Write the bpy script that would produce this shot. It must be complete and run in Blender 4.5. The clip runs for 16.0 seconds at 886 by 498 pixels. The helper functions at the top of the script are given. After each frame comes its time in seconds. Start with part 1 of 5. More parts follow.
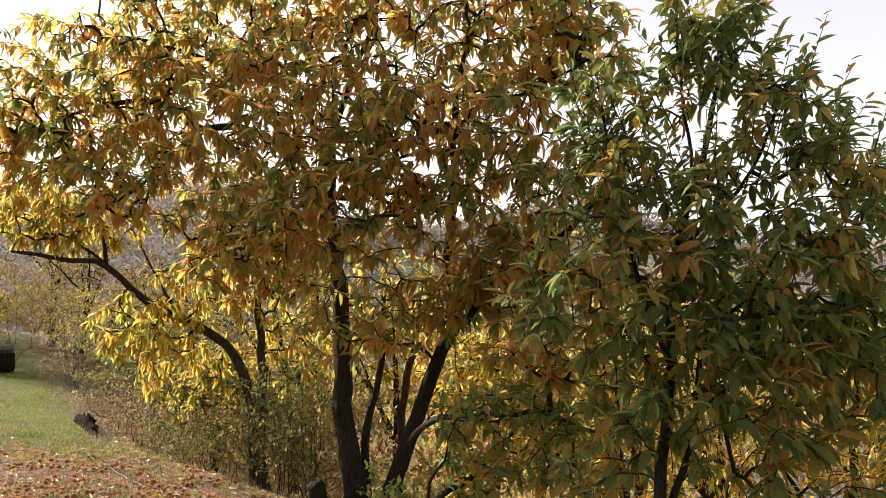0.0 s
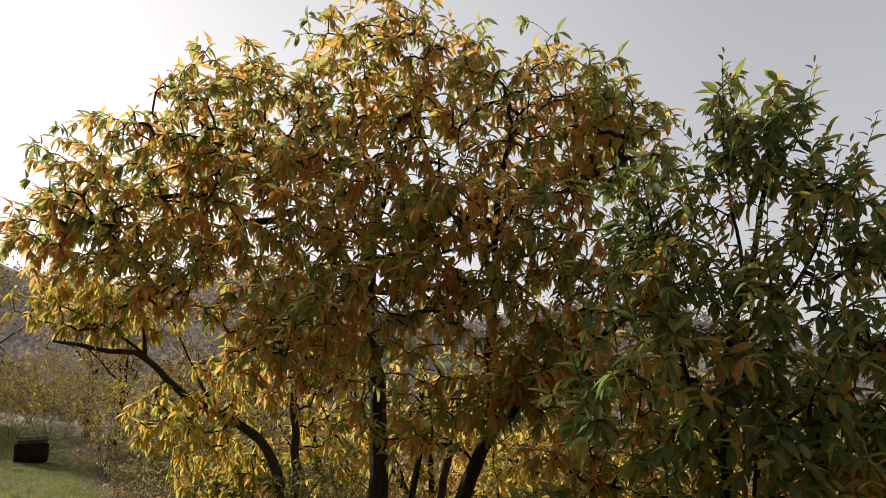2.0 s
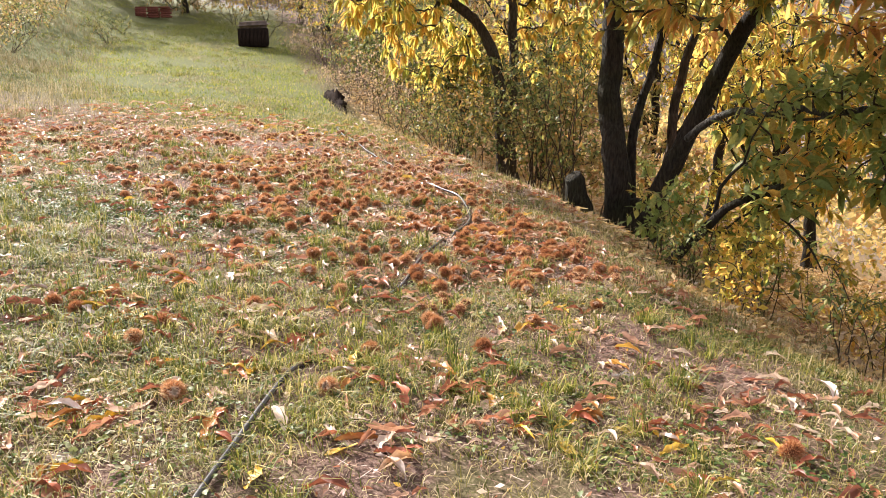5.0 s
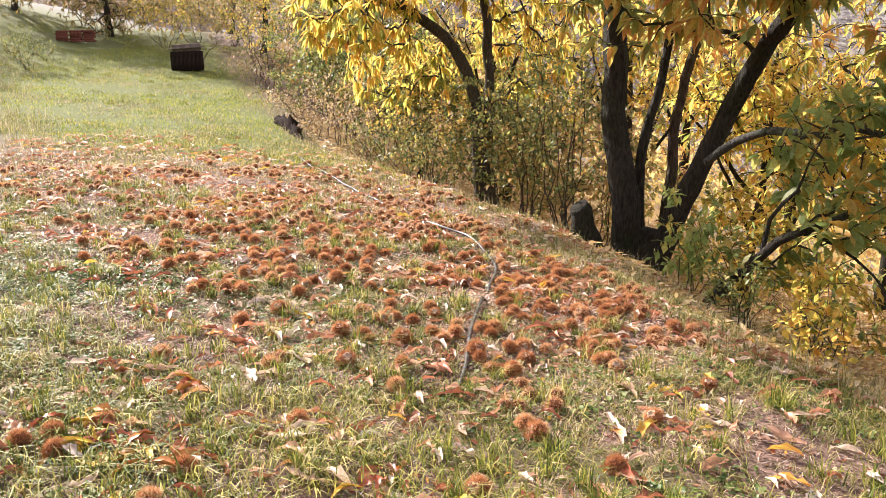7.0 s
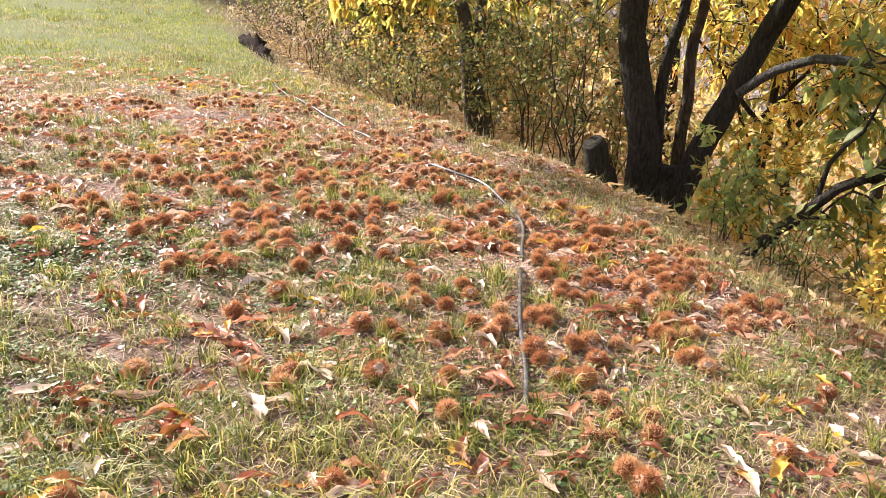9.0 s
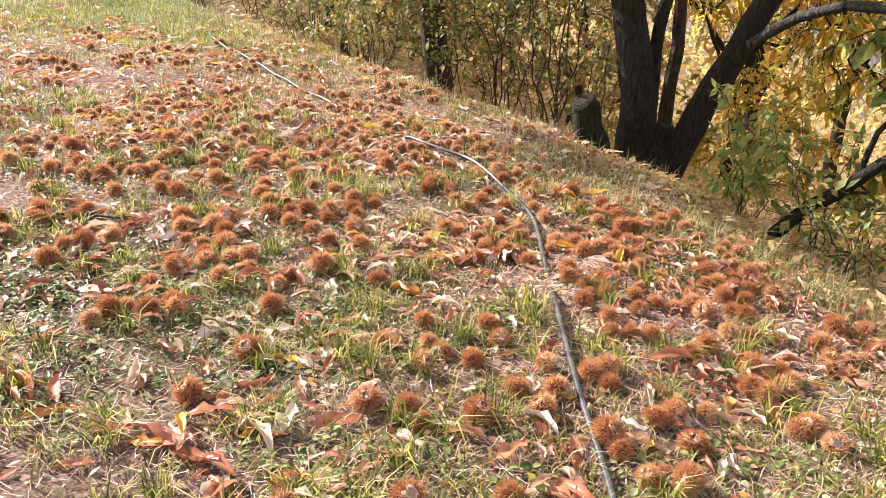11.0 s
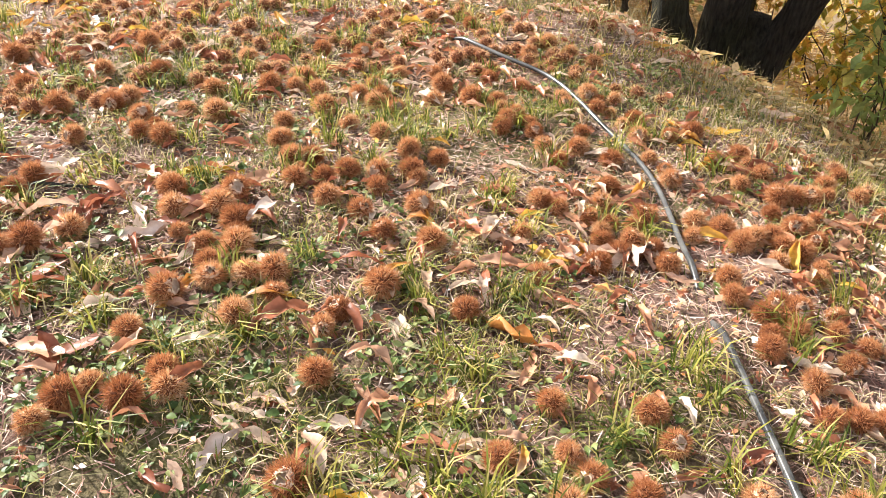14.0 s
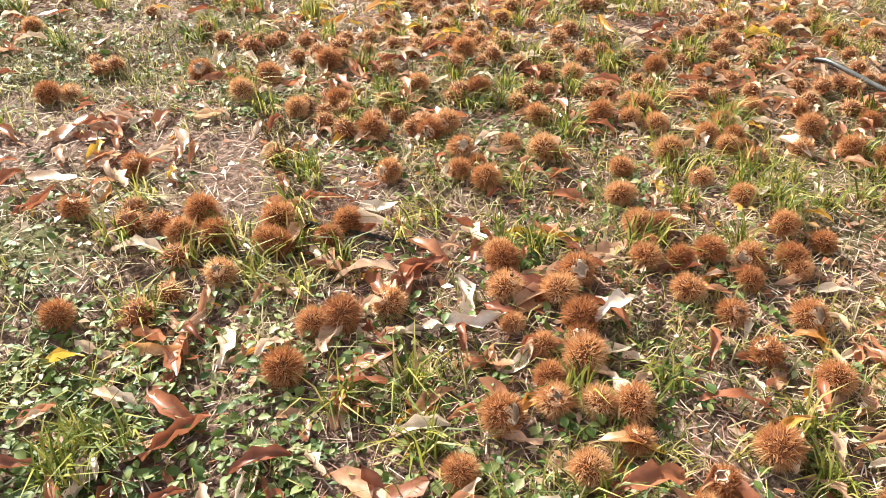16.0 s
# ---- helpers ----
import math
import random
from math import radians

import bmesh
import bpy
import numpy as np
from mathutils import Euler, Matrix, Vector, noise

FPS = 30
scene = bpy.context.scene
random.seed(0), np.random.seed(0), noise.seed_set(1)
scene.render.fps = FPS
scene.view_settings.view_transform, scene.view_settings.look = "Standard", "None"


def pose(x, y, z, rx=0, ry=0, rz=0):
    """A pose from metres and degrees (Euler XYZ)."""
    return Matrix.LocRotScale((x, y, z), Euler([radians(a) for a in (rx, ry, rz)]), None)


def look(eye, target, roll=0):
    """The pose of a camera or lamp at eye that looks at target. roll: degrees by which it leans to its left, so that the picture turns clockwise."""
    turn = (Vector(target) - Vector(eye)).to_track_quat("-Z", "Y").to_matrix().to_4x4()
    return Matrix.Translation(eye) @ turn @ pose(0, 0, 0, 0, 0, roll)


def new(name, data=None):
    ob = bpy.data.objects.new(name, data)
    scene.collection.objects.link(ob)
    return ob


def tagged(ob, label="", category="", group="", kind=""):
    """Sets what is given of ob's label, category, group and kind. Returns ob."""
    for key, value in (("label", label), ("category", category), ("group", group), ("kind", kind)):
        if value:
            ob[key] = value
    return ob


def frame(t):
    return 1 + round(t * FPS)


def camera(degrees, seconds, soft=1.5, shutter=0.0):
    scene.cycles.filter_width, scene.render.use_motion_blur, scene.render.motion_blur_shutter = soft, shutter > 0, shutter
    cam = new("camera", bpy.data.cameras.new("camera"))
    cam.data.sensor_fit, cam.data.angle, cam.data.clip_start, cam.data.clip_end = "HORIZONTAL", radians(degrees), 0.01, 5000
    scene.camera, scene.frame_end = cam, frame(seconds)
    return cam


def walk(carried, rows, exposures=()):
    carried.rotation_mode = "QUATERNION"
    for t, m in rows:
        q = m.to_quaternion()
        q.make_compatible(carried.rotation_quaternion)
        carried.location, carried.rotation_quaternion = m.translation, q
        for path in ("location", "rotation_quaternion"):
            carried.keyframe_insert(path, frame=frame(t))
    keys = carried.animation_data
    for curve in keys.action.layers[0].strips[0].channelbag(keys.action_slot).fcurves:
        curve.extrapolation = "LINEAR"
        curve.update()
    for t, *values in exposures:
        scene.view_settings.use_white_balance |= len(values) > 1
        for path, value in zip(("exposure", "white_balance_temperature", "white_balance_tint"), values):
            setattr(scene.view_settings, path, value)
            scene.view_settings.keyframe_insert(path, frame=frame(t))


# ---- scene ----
cam = camera(57.0, 16.0, 0.55)
EXPOSURES = [(0.0, 0.76, 6650, 8), (0.7, 0.38, 6650, 8), (1.5, 0.12, 6650, 7), (2.5, -0.1, 6750, 6), (3.3, -0.03, 6800, 6), (4.0, 0.62, 6650, 11), (4.8, 1.22, 6400, 13), (7.3, 1.54, 6300, 14), (11.0, 1.58, 6150, 14), (13.5, 1.56, 6150, 10), (16.0, 1.48, 6350, 0)]
PATH = [
    (0, (0.2, 0.288, 1.305), (0.18, 2.279, 1.495), -1.9),
    (0.5, (0.212, 0.321, 1.351), (0.156, 2.301, 1.622), -1.7),
    (1, (0.201, 0.331, 1.361), (0.108, 2.296, 1.721), -0.7),
    (1.5, (0.166, 0.344, 1.368), (0.064, 2.295, 1.796), -0.0),
    (2, (0.135, 0.381, 1.333), (0.035, 2.333, 1.754), -0.8),
    (2.5, (0.13, 0.642, 1.266), (-0.004, 2.614, 1.574), -1.0),
    (2.7, (0.106, 0.712, 1.251), (-0.077, 2.689, 1.496), -0.9),
    (2.8, (0.093, 0.752, 1.247), (-0.126, 2.73, 1.45), -0.4),
    (3, (0.054, 0.835, 1.244), (-0.183, 2.815, 1.405), -0.8),
    (3.5, (-0.152, 1.052, 1.173), (-0.405, 3.036, 1.201), -1.5),
    (3.6, (-0.162, 1.08, 1.157), (-0.426, 3.06, 1.064), -1.3),
    (3.8, (-0.135, 1.158, 1.131), (-0.415, 3.127, 0.92), -2.2),
    (4, (-0.221, 1.223, 1.11), (-0.477, 3.178, 0.771), -1.7),
    (4.5, (-0.268, 1.496, 1.095), (-0.649, 3.397, 0.606), -1.3),
    (5, (-0.377, 1.653, 1.09), (-0.94, 3.496, 0.554), -0.4),
    (5.2, (-0.471, 1.742, 1.075), (-1.044, 3.593, 0.581), -1.3),
    (7.3, (-1.403, 2.558, 1.095), (-1.761, 4.46, 0.59), -0.7),
    (7.5, (-1.474, 2.615, 1.1), (-1.795, 4.516, 0.567), -0.2),
    (8, (-1.559, 2.859, 1.087), (-1.82, 4.746, 0.479), 0.5),
    (8.5, (-1.659, 3.101, 1.109), (-1.946, 4.968, 0.454), -1.2),
    (8.7, (-1.712, 3.175, 1.093), (-2.023, 5.035, 0.428), -1.0),
    (10.8, (-2.176, 4.09, 1.068), (-2.408, 5.88, 0.206), -1.5),
    (11, (-2.212, 4.207, 1.076), (-2.373, 6.02, 0.246), -1.0),
    (11.5, (-2.331, 4.432, 1.12), (-2.294, 6.28, 0.356), 0.6),
    (12, (-2.365, 4.596, 1.099), (-2.244, 6.443, 0.34), 3.2),
    (12.5, (-2.386, 4.821, 1.042), (-2.343, 6.56, 0.055), 2.6),
    (12.6, (-2.377, 4.856, 1.034), (-2.358, 6.579, 0.018), 2.6),
    (13, (-2.452, 5.014, 1.005), (-2.474, 6.65, -0.146), 1.9),
    (13.5, (-2.569, 5.222, 1.015), (-2.568, 6.857, -0.136), 1.0),
    (14, (-2.659, 5.375, 1.014), (-2.788, 7.008, -0.133), 0.5),
    (14.5, (-2.72, 5.594, 1.004), (-3.211, 7.146, -0.158), -2.6),
    (15, (-2.819, 5.687, 1.006), (-3.514, 7.127, -0.196), -4.2),
    (15.5, (-2.992, 5.805, 1.008), (-3.692, 7.24, -0.197), -4.6),
    (16, (-3.142, 5.896, 1.025), (-3.776, 7.352, -0.191), -3.7),
]
walk(cam, [(t, look(eye, target, roll)) for t, eye, target, roll in PATH], EXPOSURES)

# ---- sky and sun ----
SUN_AZ, SUN_EL = -56.0, 32.0        # degrees left of straight ahead, degrees up
world = bpy.data.worlds.new("sky")
scene.world = world
world.use_nodes = True
wn, wl = world.node_tree.nodes, world.node_tree.links
sky = wn.new("ShaderNodeTexSky")
sky.sky_type, sky.sun_disc = "NISHITA", False
sky.sun_elevation, sky.sun_rotation = radians(SUN_EL), radians(SUN_AZ)
sky.air_density, sky.dust_density, sky.ozone_density = 1.0, 6.0, 1.0
haze = wn.new("ShaderNodeMixRGB")
haze.inputs[0].default_value = 0.6
dome = wn.new("ShaderNodeTexCoord")
up_z = wn.new("ShaderNodeSeparateXYZ")
wl.new(dome.outputs["Generated"], up_z.inputs[0])
veil = wn.new("ShaderNodeMixRGB")                   # thin white overcast, densest low down
veil.inputs[1].default_value, veil.inputs[2].default_value = (15.4, 15.0, 15.8, 1), (3.2, 3.3, 3.8, 1)
wl.new(up_z.outputs["Z"], veil.inputs[0])
aureole = wn.new("ShaderNodeVectorMath")            # the veil glows round the sun
aureole.operation = "DOT_PRODUCT"
aureole.inputs[1].default_value = (math.sin(radians(SUN_AZ)) * math.cos(radians(SUN_EL)), math.cos(radians(SUN_AZ)) * math.cos(radians(SUN_EL)), math.sin(radians(SUN_EL)))
wl.new(dome.outputs["Generated"], aureole.inputs[0])
glow = wn.new("ShaderNodeMapRange")
glow.interpolation_type = "SMOOTHSTEP"
glow.inputs[1].default_value, glow.inputs[2].default_value, glow.inputs[3].default_value, glow.inputs[4].default_value = 0.35, 0.98, 1.0, 1.7
wl.new(aureole.outputs["Value"], glow.inputs[0])
lit = wn.new("ShaderNodeVectorMath")
lit.operation = "SCALE"
wl.new(veil.outputs[0], lit.inputs[0])
wl.new(glow.outputs[0], lit.inputs["Scale"])
wl.new(lit.outputs[0], haze.inputs[2])
wl.new(sky.outputs[0], haze.inputs[1])
wl.new(haze.outputs[0], wn["Background"].inputs[0])
wn["Background"].inputs[1].default_value = 0.072
sun = new("sun", bpy.data.lights.new("sun", "SUN"))
sun.data.energy, sun.data.angle, sun.data.color = 5.0, radians(0.9), (1.0, 0.94, 0.86)
sun_way = Vector((math.sin(radians(SUN_AZ)) * math.cos(radians(SUN_EL)), math.cos(radians(SUN_AZ)) * math.cos(radians(SUN_EL)), math.sin(radians(SUN_EL))))
sun.matrix_world = look(sun_way * 60, (0, 0, 0))


# ---- materials ----
def material(name, rough=0.8, spec=0.3):
    m = bpy.data.materials.new(name)
    m.use_nodes = True
    n, l = m.node_tree.nodes, m.node_tree.links
    b = n["Principled BSDF"]
    b.inputs["Roughness"].default_value = rough
    b.inputs["Specular IOR Level"].default_value = spec
    return m, n, l, b


def ramp(n, stops):
    r = n.new("ShaderNodeValToRGB")
    e = r.color_ramp.elements
    while len(e) < len(stops):
        e.new(0.5)
    for k, (p, c) in enumerate(stops):
        e[k].position, e[k].color = p, (*c, 1)
    return r


def noise_tex(n, l, scale, detail=4, coord="Object", rough=0.6, stretch=None):
    c = n.new("ShaderNodeTexCoord")
    t = n.new("ShaderNodeTexNoise")
    t.inputs["Scale"].default_value, t.inputs["Detail"].default_value, t.inputs["Roughness"].default_value = scale, detail, rough
    if stretch:
        mp = n.new("ShaderNodeMapping")
        mp.inputs["Scale"].default_value = stretch
        l.new(c.outputs[coord], mp.inputs[0])
        l.new(mp.outputs[0], t.inputs["Vector"])
    else:
        l.new(c.outputs[coord], t.inputs["Vector"])
    return t


def bump(n, l, b, source, strength=0.4, distance=0.01):
    bp = n.new("ShaderNodeBump")
    bp.inputs["Strength"].default_value, bp.inputs["Distance"].default_value = strength, distance
    l.new(source, bp.inputs["Height"])
    l.new(bp.outputs[0], b.inputs["Normal"])


def mix(n, l, kind, fac, a, b):
    m = n.new("ShaderNodeMixRGB")
    m.blend_type = kind
    for k, v in enumerate((fac, a, b)):
        if hasattr(v, "links"):
            l.new(v, m.inputs[k])
        else:
            m.inputs[k].default_value = v if k == 0 else (*v, 1)
    return m.outputs[0]


def leaf_material(name, stops, through_light=0.55, rough=0.5, blotch=0.5, source="island", bough=0.9, own=1.0, gloss=0.35, grain=0.0):
    """Leaves: one colour a leaf, out of a ramp, with blotches, and light that comes through."""
    m, n, l, b = material(name, rough, gloss)
    if source == "island":
        g = n.new("ShaderNodeNewGeometry")
        rnd = g.outputs["Random Per Island"]
    else:
        g = n.new("ShaderNodeObjectInfo")
        rnd = g.outputs["Random"]
    r = ramp(n, stops)
    t = noise_tex(n, l, grain or (0.9 if own == 1.0 else 2.4), 2)                  # whole boughs turn together
    ma = n.new("ShaderNodeMath")
    ma.operation = "MULTIPLY_ADD"
    ma.inputs[1].default_value = bough
    l.new(t.outputs[0], ma.inputs[0])
    sb = n.new("ShaderNodeMath")
    sb.operation = "MULTIPLY_ADD"
    l.new(rnd, sb.inputs[0])
    sb.inputs[1].default_value, sb.inputs[2].default_value = own, 0.5 - 0.5 * own - 0.5 * bough + 0.0
    l.new(sb.outputs[0], ma.inputs[2])
    l.new(ma.outputs[0], r.inputs[0])
    t2 = noise_tex(n, l, 38, 3)
    r2 = ramp(n, [(0.35, (0.55, 0.45, 0.35)), (0.6, (1.15, 1.1, 1.0))])
    l.new(t2.outputs[0], r2.inputs[0])
    col = mix(n, l, "MULTIPLY", blotch, r.outputs[0], r2.outputs[0])
    l.new(col, b.inputs["Base Color"])
    tr = n.new("ShaderNodeBsdfTranslucent")
    l.new(col, tr.inputs[0])
    ms = n.new("ShaderNodeMixShader")
    ms.inputs[0].default_value = through_light
    l.new(b.outputs[0], ms.inputs[1])
    l.new(tr.outputs[0], ms.inputs[2])
    l.new(ms.outputs[0], n["Material Output"].inputs[0])
    bump(n, l, b, t2.outputs[0], 0.25, 0.004)
    return m


def bark_material(name, dark, light, scale=9):
    m, n, l, b = material(name, 0.9, 0.2)
    t = noise_tex(n, l, scale, 6, stretch=(3, 3, 0.6))
    r = ramp(n, [(0.3, dark), (0.55, tuple((a + c) / 2 for a, c in zip(dark, light))), (0.78, light)])
    l.new(t.outputs[0], r.inputs[0])
    t2 = noise_tex(n, l, 1.6, 3)
    r2 = ramp(n, [(0.42, (1, 1, 1)), (0.66, (0.75, 0.95, 0.55))])
    l.new(t2.outputs[0], r2.inputs[0])
    l.new(mix(n, l, "MULTIPLY", 0.8, r.outputs[0], r2.outputs[0]), b.inputs["Base Color"])
    bump(n, l, b, t.outputs[0], 1.0, 0.09)
    return m


LEAF_MAIN = leaf_material("chestnut_leaf_turning", [(0.0, (0.20, 0.27, 0.10)), (0.26, (0.31, 0.35, 0.12)), (0.42, (0.47, 0.45, 0.13)), (0.54, (0.67, 0.50, 0.13)), (0.69, (0.67, 0.36, 0.11)), (0.86, (0.58, 0.28, 0.11)), (1.0, (0.70, 0.52, 0.13))], 0.82, 0.5, 0.35, bough=1.7, own=0.55, gloss=0.35, grain=1.7)
LEAF_YELLOW = leaf_material("chestnut_leaf_yellow", [(0.0, (0.18, 0.23, 0.055)), (0.32, (0.42, 0.40, 0.08)), (0.58, (0.72, 0.56, 0.13)), (0.82, (0.72, 0.44, 0.11)), (1.0, (0.60, 0.32, 0.09))], 0.8, 0.55, 0.5, bough=1.4, own=0.7, gloss=0.25)
LEAF_YOUNG = leaf_material("chestnut_leaf_green", [(0.0, (0.13, 0.20, 0.075)), (0.38, (0.20, 0.27, 0.09)), (0.6, (0.32, 0.34, 0.10)), (0.78, (0.52, 0.40, 0.10)), (1.0, (0.60, 0.31, 0.085))], 0.72, 0.5, 0.4, bough=1.3, own=0.7, gloss=0.25, grain=1.5)
LEAF_SHRUB = leaf_material("shrub_leaf", [(0.0, (0.10, 0.14, 0.045)), (0.5, (0.20, 0.24, 0.075)), (0.8, (0.40, 0.36, 0.10)), (1.0, (0.44, 0.27, 0.08))], 0.48)
LEAF_HEDGE = leaf_material("bramble_leaf", [(0.0, (0.19, 0.20, 0.06)), (0.35, (0.34, 0.31, 0.10)), (0.65, (0.50, 0.37, 0.12)), (0.85, (0.52, 0.31, 0.12)), (1.0, (0.40, 0.25, 0.15))], 0.5)
LEAF_DRY = leaf_material("withered_leaf", [(0.0, (0.28, 0.20, 0.13)), (0.35, (0.42, 0.31, 0.20)), (0.7, (0.54, 0.41, 0.26)), (1.0, (0.56, 0.40, 0.16))], 0.5)
LEAF_SPRAY = leaf_material("pale_green_leaf", [(0.0, (0.18, 0.25, 0.07)), (0.5, (0.29, 0.36, 0.11)), (0.8, (0.46, 0.44, 0.13)), (1.0, (0.62, 0.38, 0.085))], 0.7)
BARK = bark_material("chestnut_bark", (0.013, 0.010, 0.008), (0.078, 0.063, 0.045), 16)
# lighter copy of the chestnut bark: sunlight on one stem put into its colour
BARK_SUNLIT = bark_material("sunlit_brown_bark", (0.03, 0.02, 0.015), (0.15, 0.105, 0.075), 16)
BARK_STEM = bark_material("reddish_stem_bark", (0.05, 0.032, 0.024), (0.17, 0.12, 0.085), 20)
BARK_GREY = bark_material("lichen_grey_bark", (0.035, 0.03, 0.026), (0.17, 0.155, 0.135), 18)
BARK_TWIG = bark_material("twig_bark", (0.035, 0.025, 0.018), (0.13, 0.10, 0.075), 20)

# soil with straw, moss and, on the lane, turf
SOIL, gn, gl, gb = material("soil_with_straw_and_turf", 0.95, 0.15)
t1 = noise_tex(gn, gl, 55, 8, rough=0.75)
r1 = ramp(gn, [(0.34, (0.035, 0.021, 0.016)), (0.48, (0.155, 0.094, 0.07)), (0.62, (0.34, 0.232, 0.18)), (0.76, (0.56, 0.44, 0.37))])
gl.new(t1.outputs[0], r1.inputs[0])
t2 = noise_tex(gn, gl, 1.3, 5)
r2 = ramp(gn, [(0.5, (0, 0, 0)), (0.68, (0.8, 0.8, 0.8))])
gl.new(t2.outputs[0], r2.inputs[0])
turf = ramp(gn, [(0.3, (0.05, 0.07, 0.016)), (0.6, (0.14, 0.16, 0.04)), (0.8, (0.28, 0.26, 0.09))])
gl.new(t1.outputs[0], turf.inputs[0])
lane_pos = gn.new("ShaderNodeTexCoord")
sep = gn.new("ShaderNodeSeparateXYZ")
gl.new(lane_pos.outputs["Object"], sep.inputs[0])
lane_in = gn.new("ShaderNodeMapRange")
lane_in.inputs[1].default_value, lane_in.inputs[2].default_value, lane_in.inputs[4].default_value = 10.5, 13.5, 0.85
gl.new(sep.outputs["Y"], lane_in.inputs[0])
upper = gn.new("ShaderNodeMath")                    # turf on the lane's side of the crest only
upper.operation, upper.inputs[1].default_value = "MULTIPLY_ADD", 0.6
gl.new(sep.outputs["Y"], upper.inputs[0])
gl.new(sep.outputs["X"], upper.inputs[2])
lane_side = gn.new("ShaderNodeMapRange")
lane_side.inputs[1].default_value, lane_side.inputs[2].default_value, lane_side.inputs[3].default_value, lane_side.inputs[4].default_value = 2.6, 3.6, 1.0, 0.0
gl.new(upper.outputs[0], lane_side.inputs[0])
lane_all = gn.new("ShaderNodeMath")
lane_all.operation = "MULTIPLY"
gl.new(lane_in.outputs[0], lane_all.inputs[0])
gl.new(lane_side.outputs[0], lane_all.inputs[1])
grown = mix(gn, gl, "LIGHTEN", 1.0, r2.outputs[0], lane_all.outputs[0])
near_col = mix(gn, gl, "MIX", grown, r1.outputs[0], turf.outputs[0])
# golden leaf mould on the slope below the crest
mould = ramp(gn, [(0.3, (0.16, 0.085, 0.035)), (0.5, (0.40, 0.25, 0.09)), (0.7, (0.62, 0.44, 0.19))])
gl.new(t1.outputs[0], mould.inputs[0])
below = gn.new("ShaderNodeMapRange")
below.inputs[1].default_value, below.inputs[2].default_value = 5.6, 7.6
gl.new(upper.outputs[0], below.inputs[0])
near_col = mix(gn, gl, "MIX", below.outputs[0], near_col, mould.outputs[0])
# woods on the far hillside, haze painted in as paler grey-brown with distance
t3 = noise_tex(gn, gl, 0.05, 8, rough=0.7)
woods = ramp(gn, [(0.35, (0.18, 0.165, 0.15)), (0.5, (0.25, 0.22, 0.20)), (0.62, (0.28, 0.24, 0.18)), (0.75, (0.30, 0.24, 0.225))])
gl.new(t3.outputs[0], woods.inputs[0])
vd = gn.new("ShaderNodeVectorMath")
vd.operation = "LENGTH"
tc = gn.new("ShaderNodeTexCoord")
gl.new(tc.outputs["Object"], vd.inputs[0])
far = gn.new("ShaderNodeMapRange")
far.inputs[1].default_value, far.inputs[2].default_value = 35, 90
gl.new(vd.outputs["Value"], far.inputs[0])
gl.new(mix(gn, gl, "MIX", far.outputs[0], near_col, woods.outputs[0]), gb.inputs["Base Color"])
bump(gn, gl, gb, t1.outputs[0], 0.8, 0.02)


# ---- the lie of the land ----
def smooth(v):
    v = np.clip(v, 0, 1)
    return v * v * (3 - 2 * v)


def crest(y):
    """Where the level ground ends and the bank falls away, as x for each y."""
    return np.interp(y, (-20, 0, 4, 5.3, 6.0, 6.65, 7.3, 8.4, 10.2, 12.0, 13.6, 15.6, 19.8, 28, 60, 200),
                     (9, 6.5, 2.3, 0.9, 0.0, -0.62, -1.05, -1.55, -2.3, -3.65, -5.2, -6.8, -9.0, -13.2, -26, -80))


def beyond(x, y):
    """Metres past the crest, down the bank (minus: on the level)."""
    return (x - crest(y)) * 0.8


def height(x, y):
    x, y = np.asarray(x, float), np.asarray(y, float)
    X, Y = 25 * np.tanh(x / 25), 40 * np.tanh(y / 40)
    z = -0.226 - 0.0994 * X - 0.062 * Y
    r = np.hypot(x, y)
    lane = np.clip(-x + 0.1 * y, 0, None) / (r + 1)
    z = z + 0.0027 * np.clip(r - 14, 0, 28) ** 2 * np.clip(lane * 2.2, 0, 1)
    s = beyond(x, y)
    fall = np.where(s > 0, np.sqrt(s * s + 0.09) - 0.3, 0)
    fall = np.minimum(fall, 2.6) + 0.4 * np.clip(fall - 2.6, 0, 6.5) + np.clip(fall - 9.1, 0, None)    # a terrace below the bank
    z = z - 20 * np.tanh(0.46 * fall / 20)
    z = z + 0.27 * (np.sqrt(np.clip(-s - 5.3, 0, 12) ** 2 + 0.5) - 0.707)                      # the bank on the upper side
    z = z + (62 + 9 * np.sin(x / 47 + 1) + 6 * np.sin(x / 23 + y / 60)) * smooth((r - 110) / 260)
    near = np.exp(-(r / 30) ** 2)
    z = z + near * (0.018 * np.sin(3.1 * x + 0.7 * y) * np.sin(2.3 * y - x) + 0.012 * np.sin(7.3 * x + 2) * np.sin(6.1 * y))
    return z


def part(name, bm, mat, parent=None, label="", smooth_faces=True):
    """One mesh object out of a bmesh or of (verts, faces) arrays."""
    me = bpy.data.meshes.new(name)
    if isinstance(bm, tuple):
        v, f = bm
        fill(me, v, f)
    else:
        bm.to_mesh(me)
        bm.free()
    if smooth_faces:
        me.polygons.foreach_set("use_smooth", np.ones(len(me.polygons), bool))
    me.materials.append(mat)
    ob = new(name, me)
    if parent:
        ob.parent = parent
    if label:
        tagged(ob, label)
    return ob


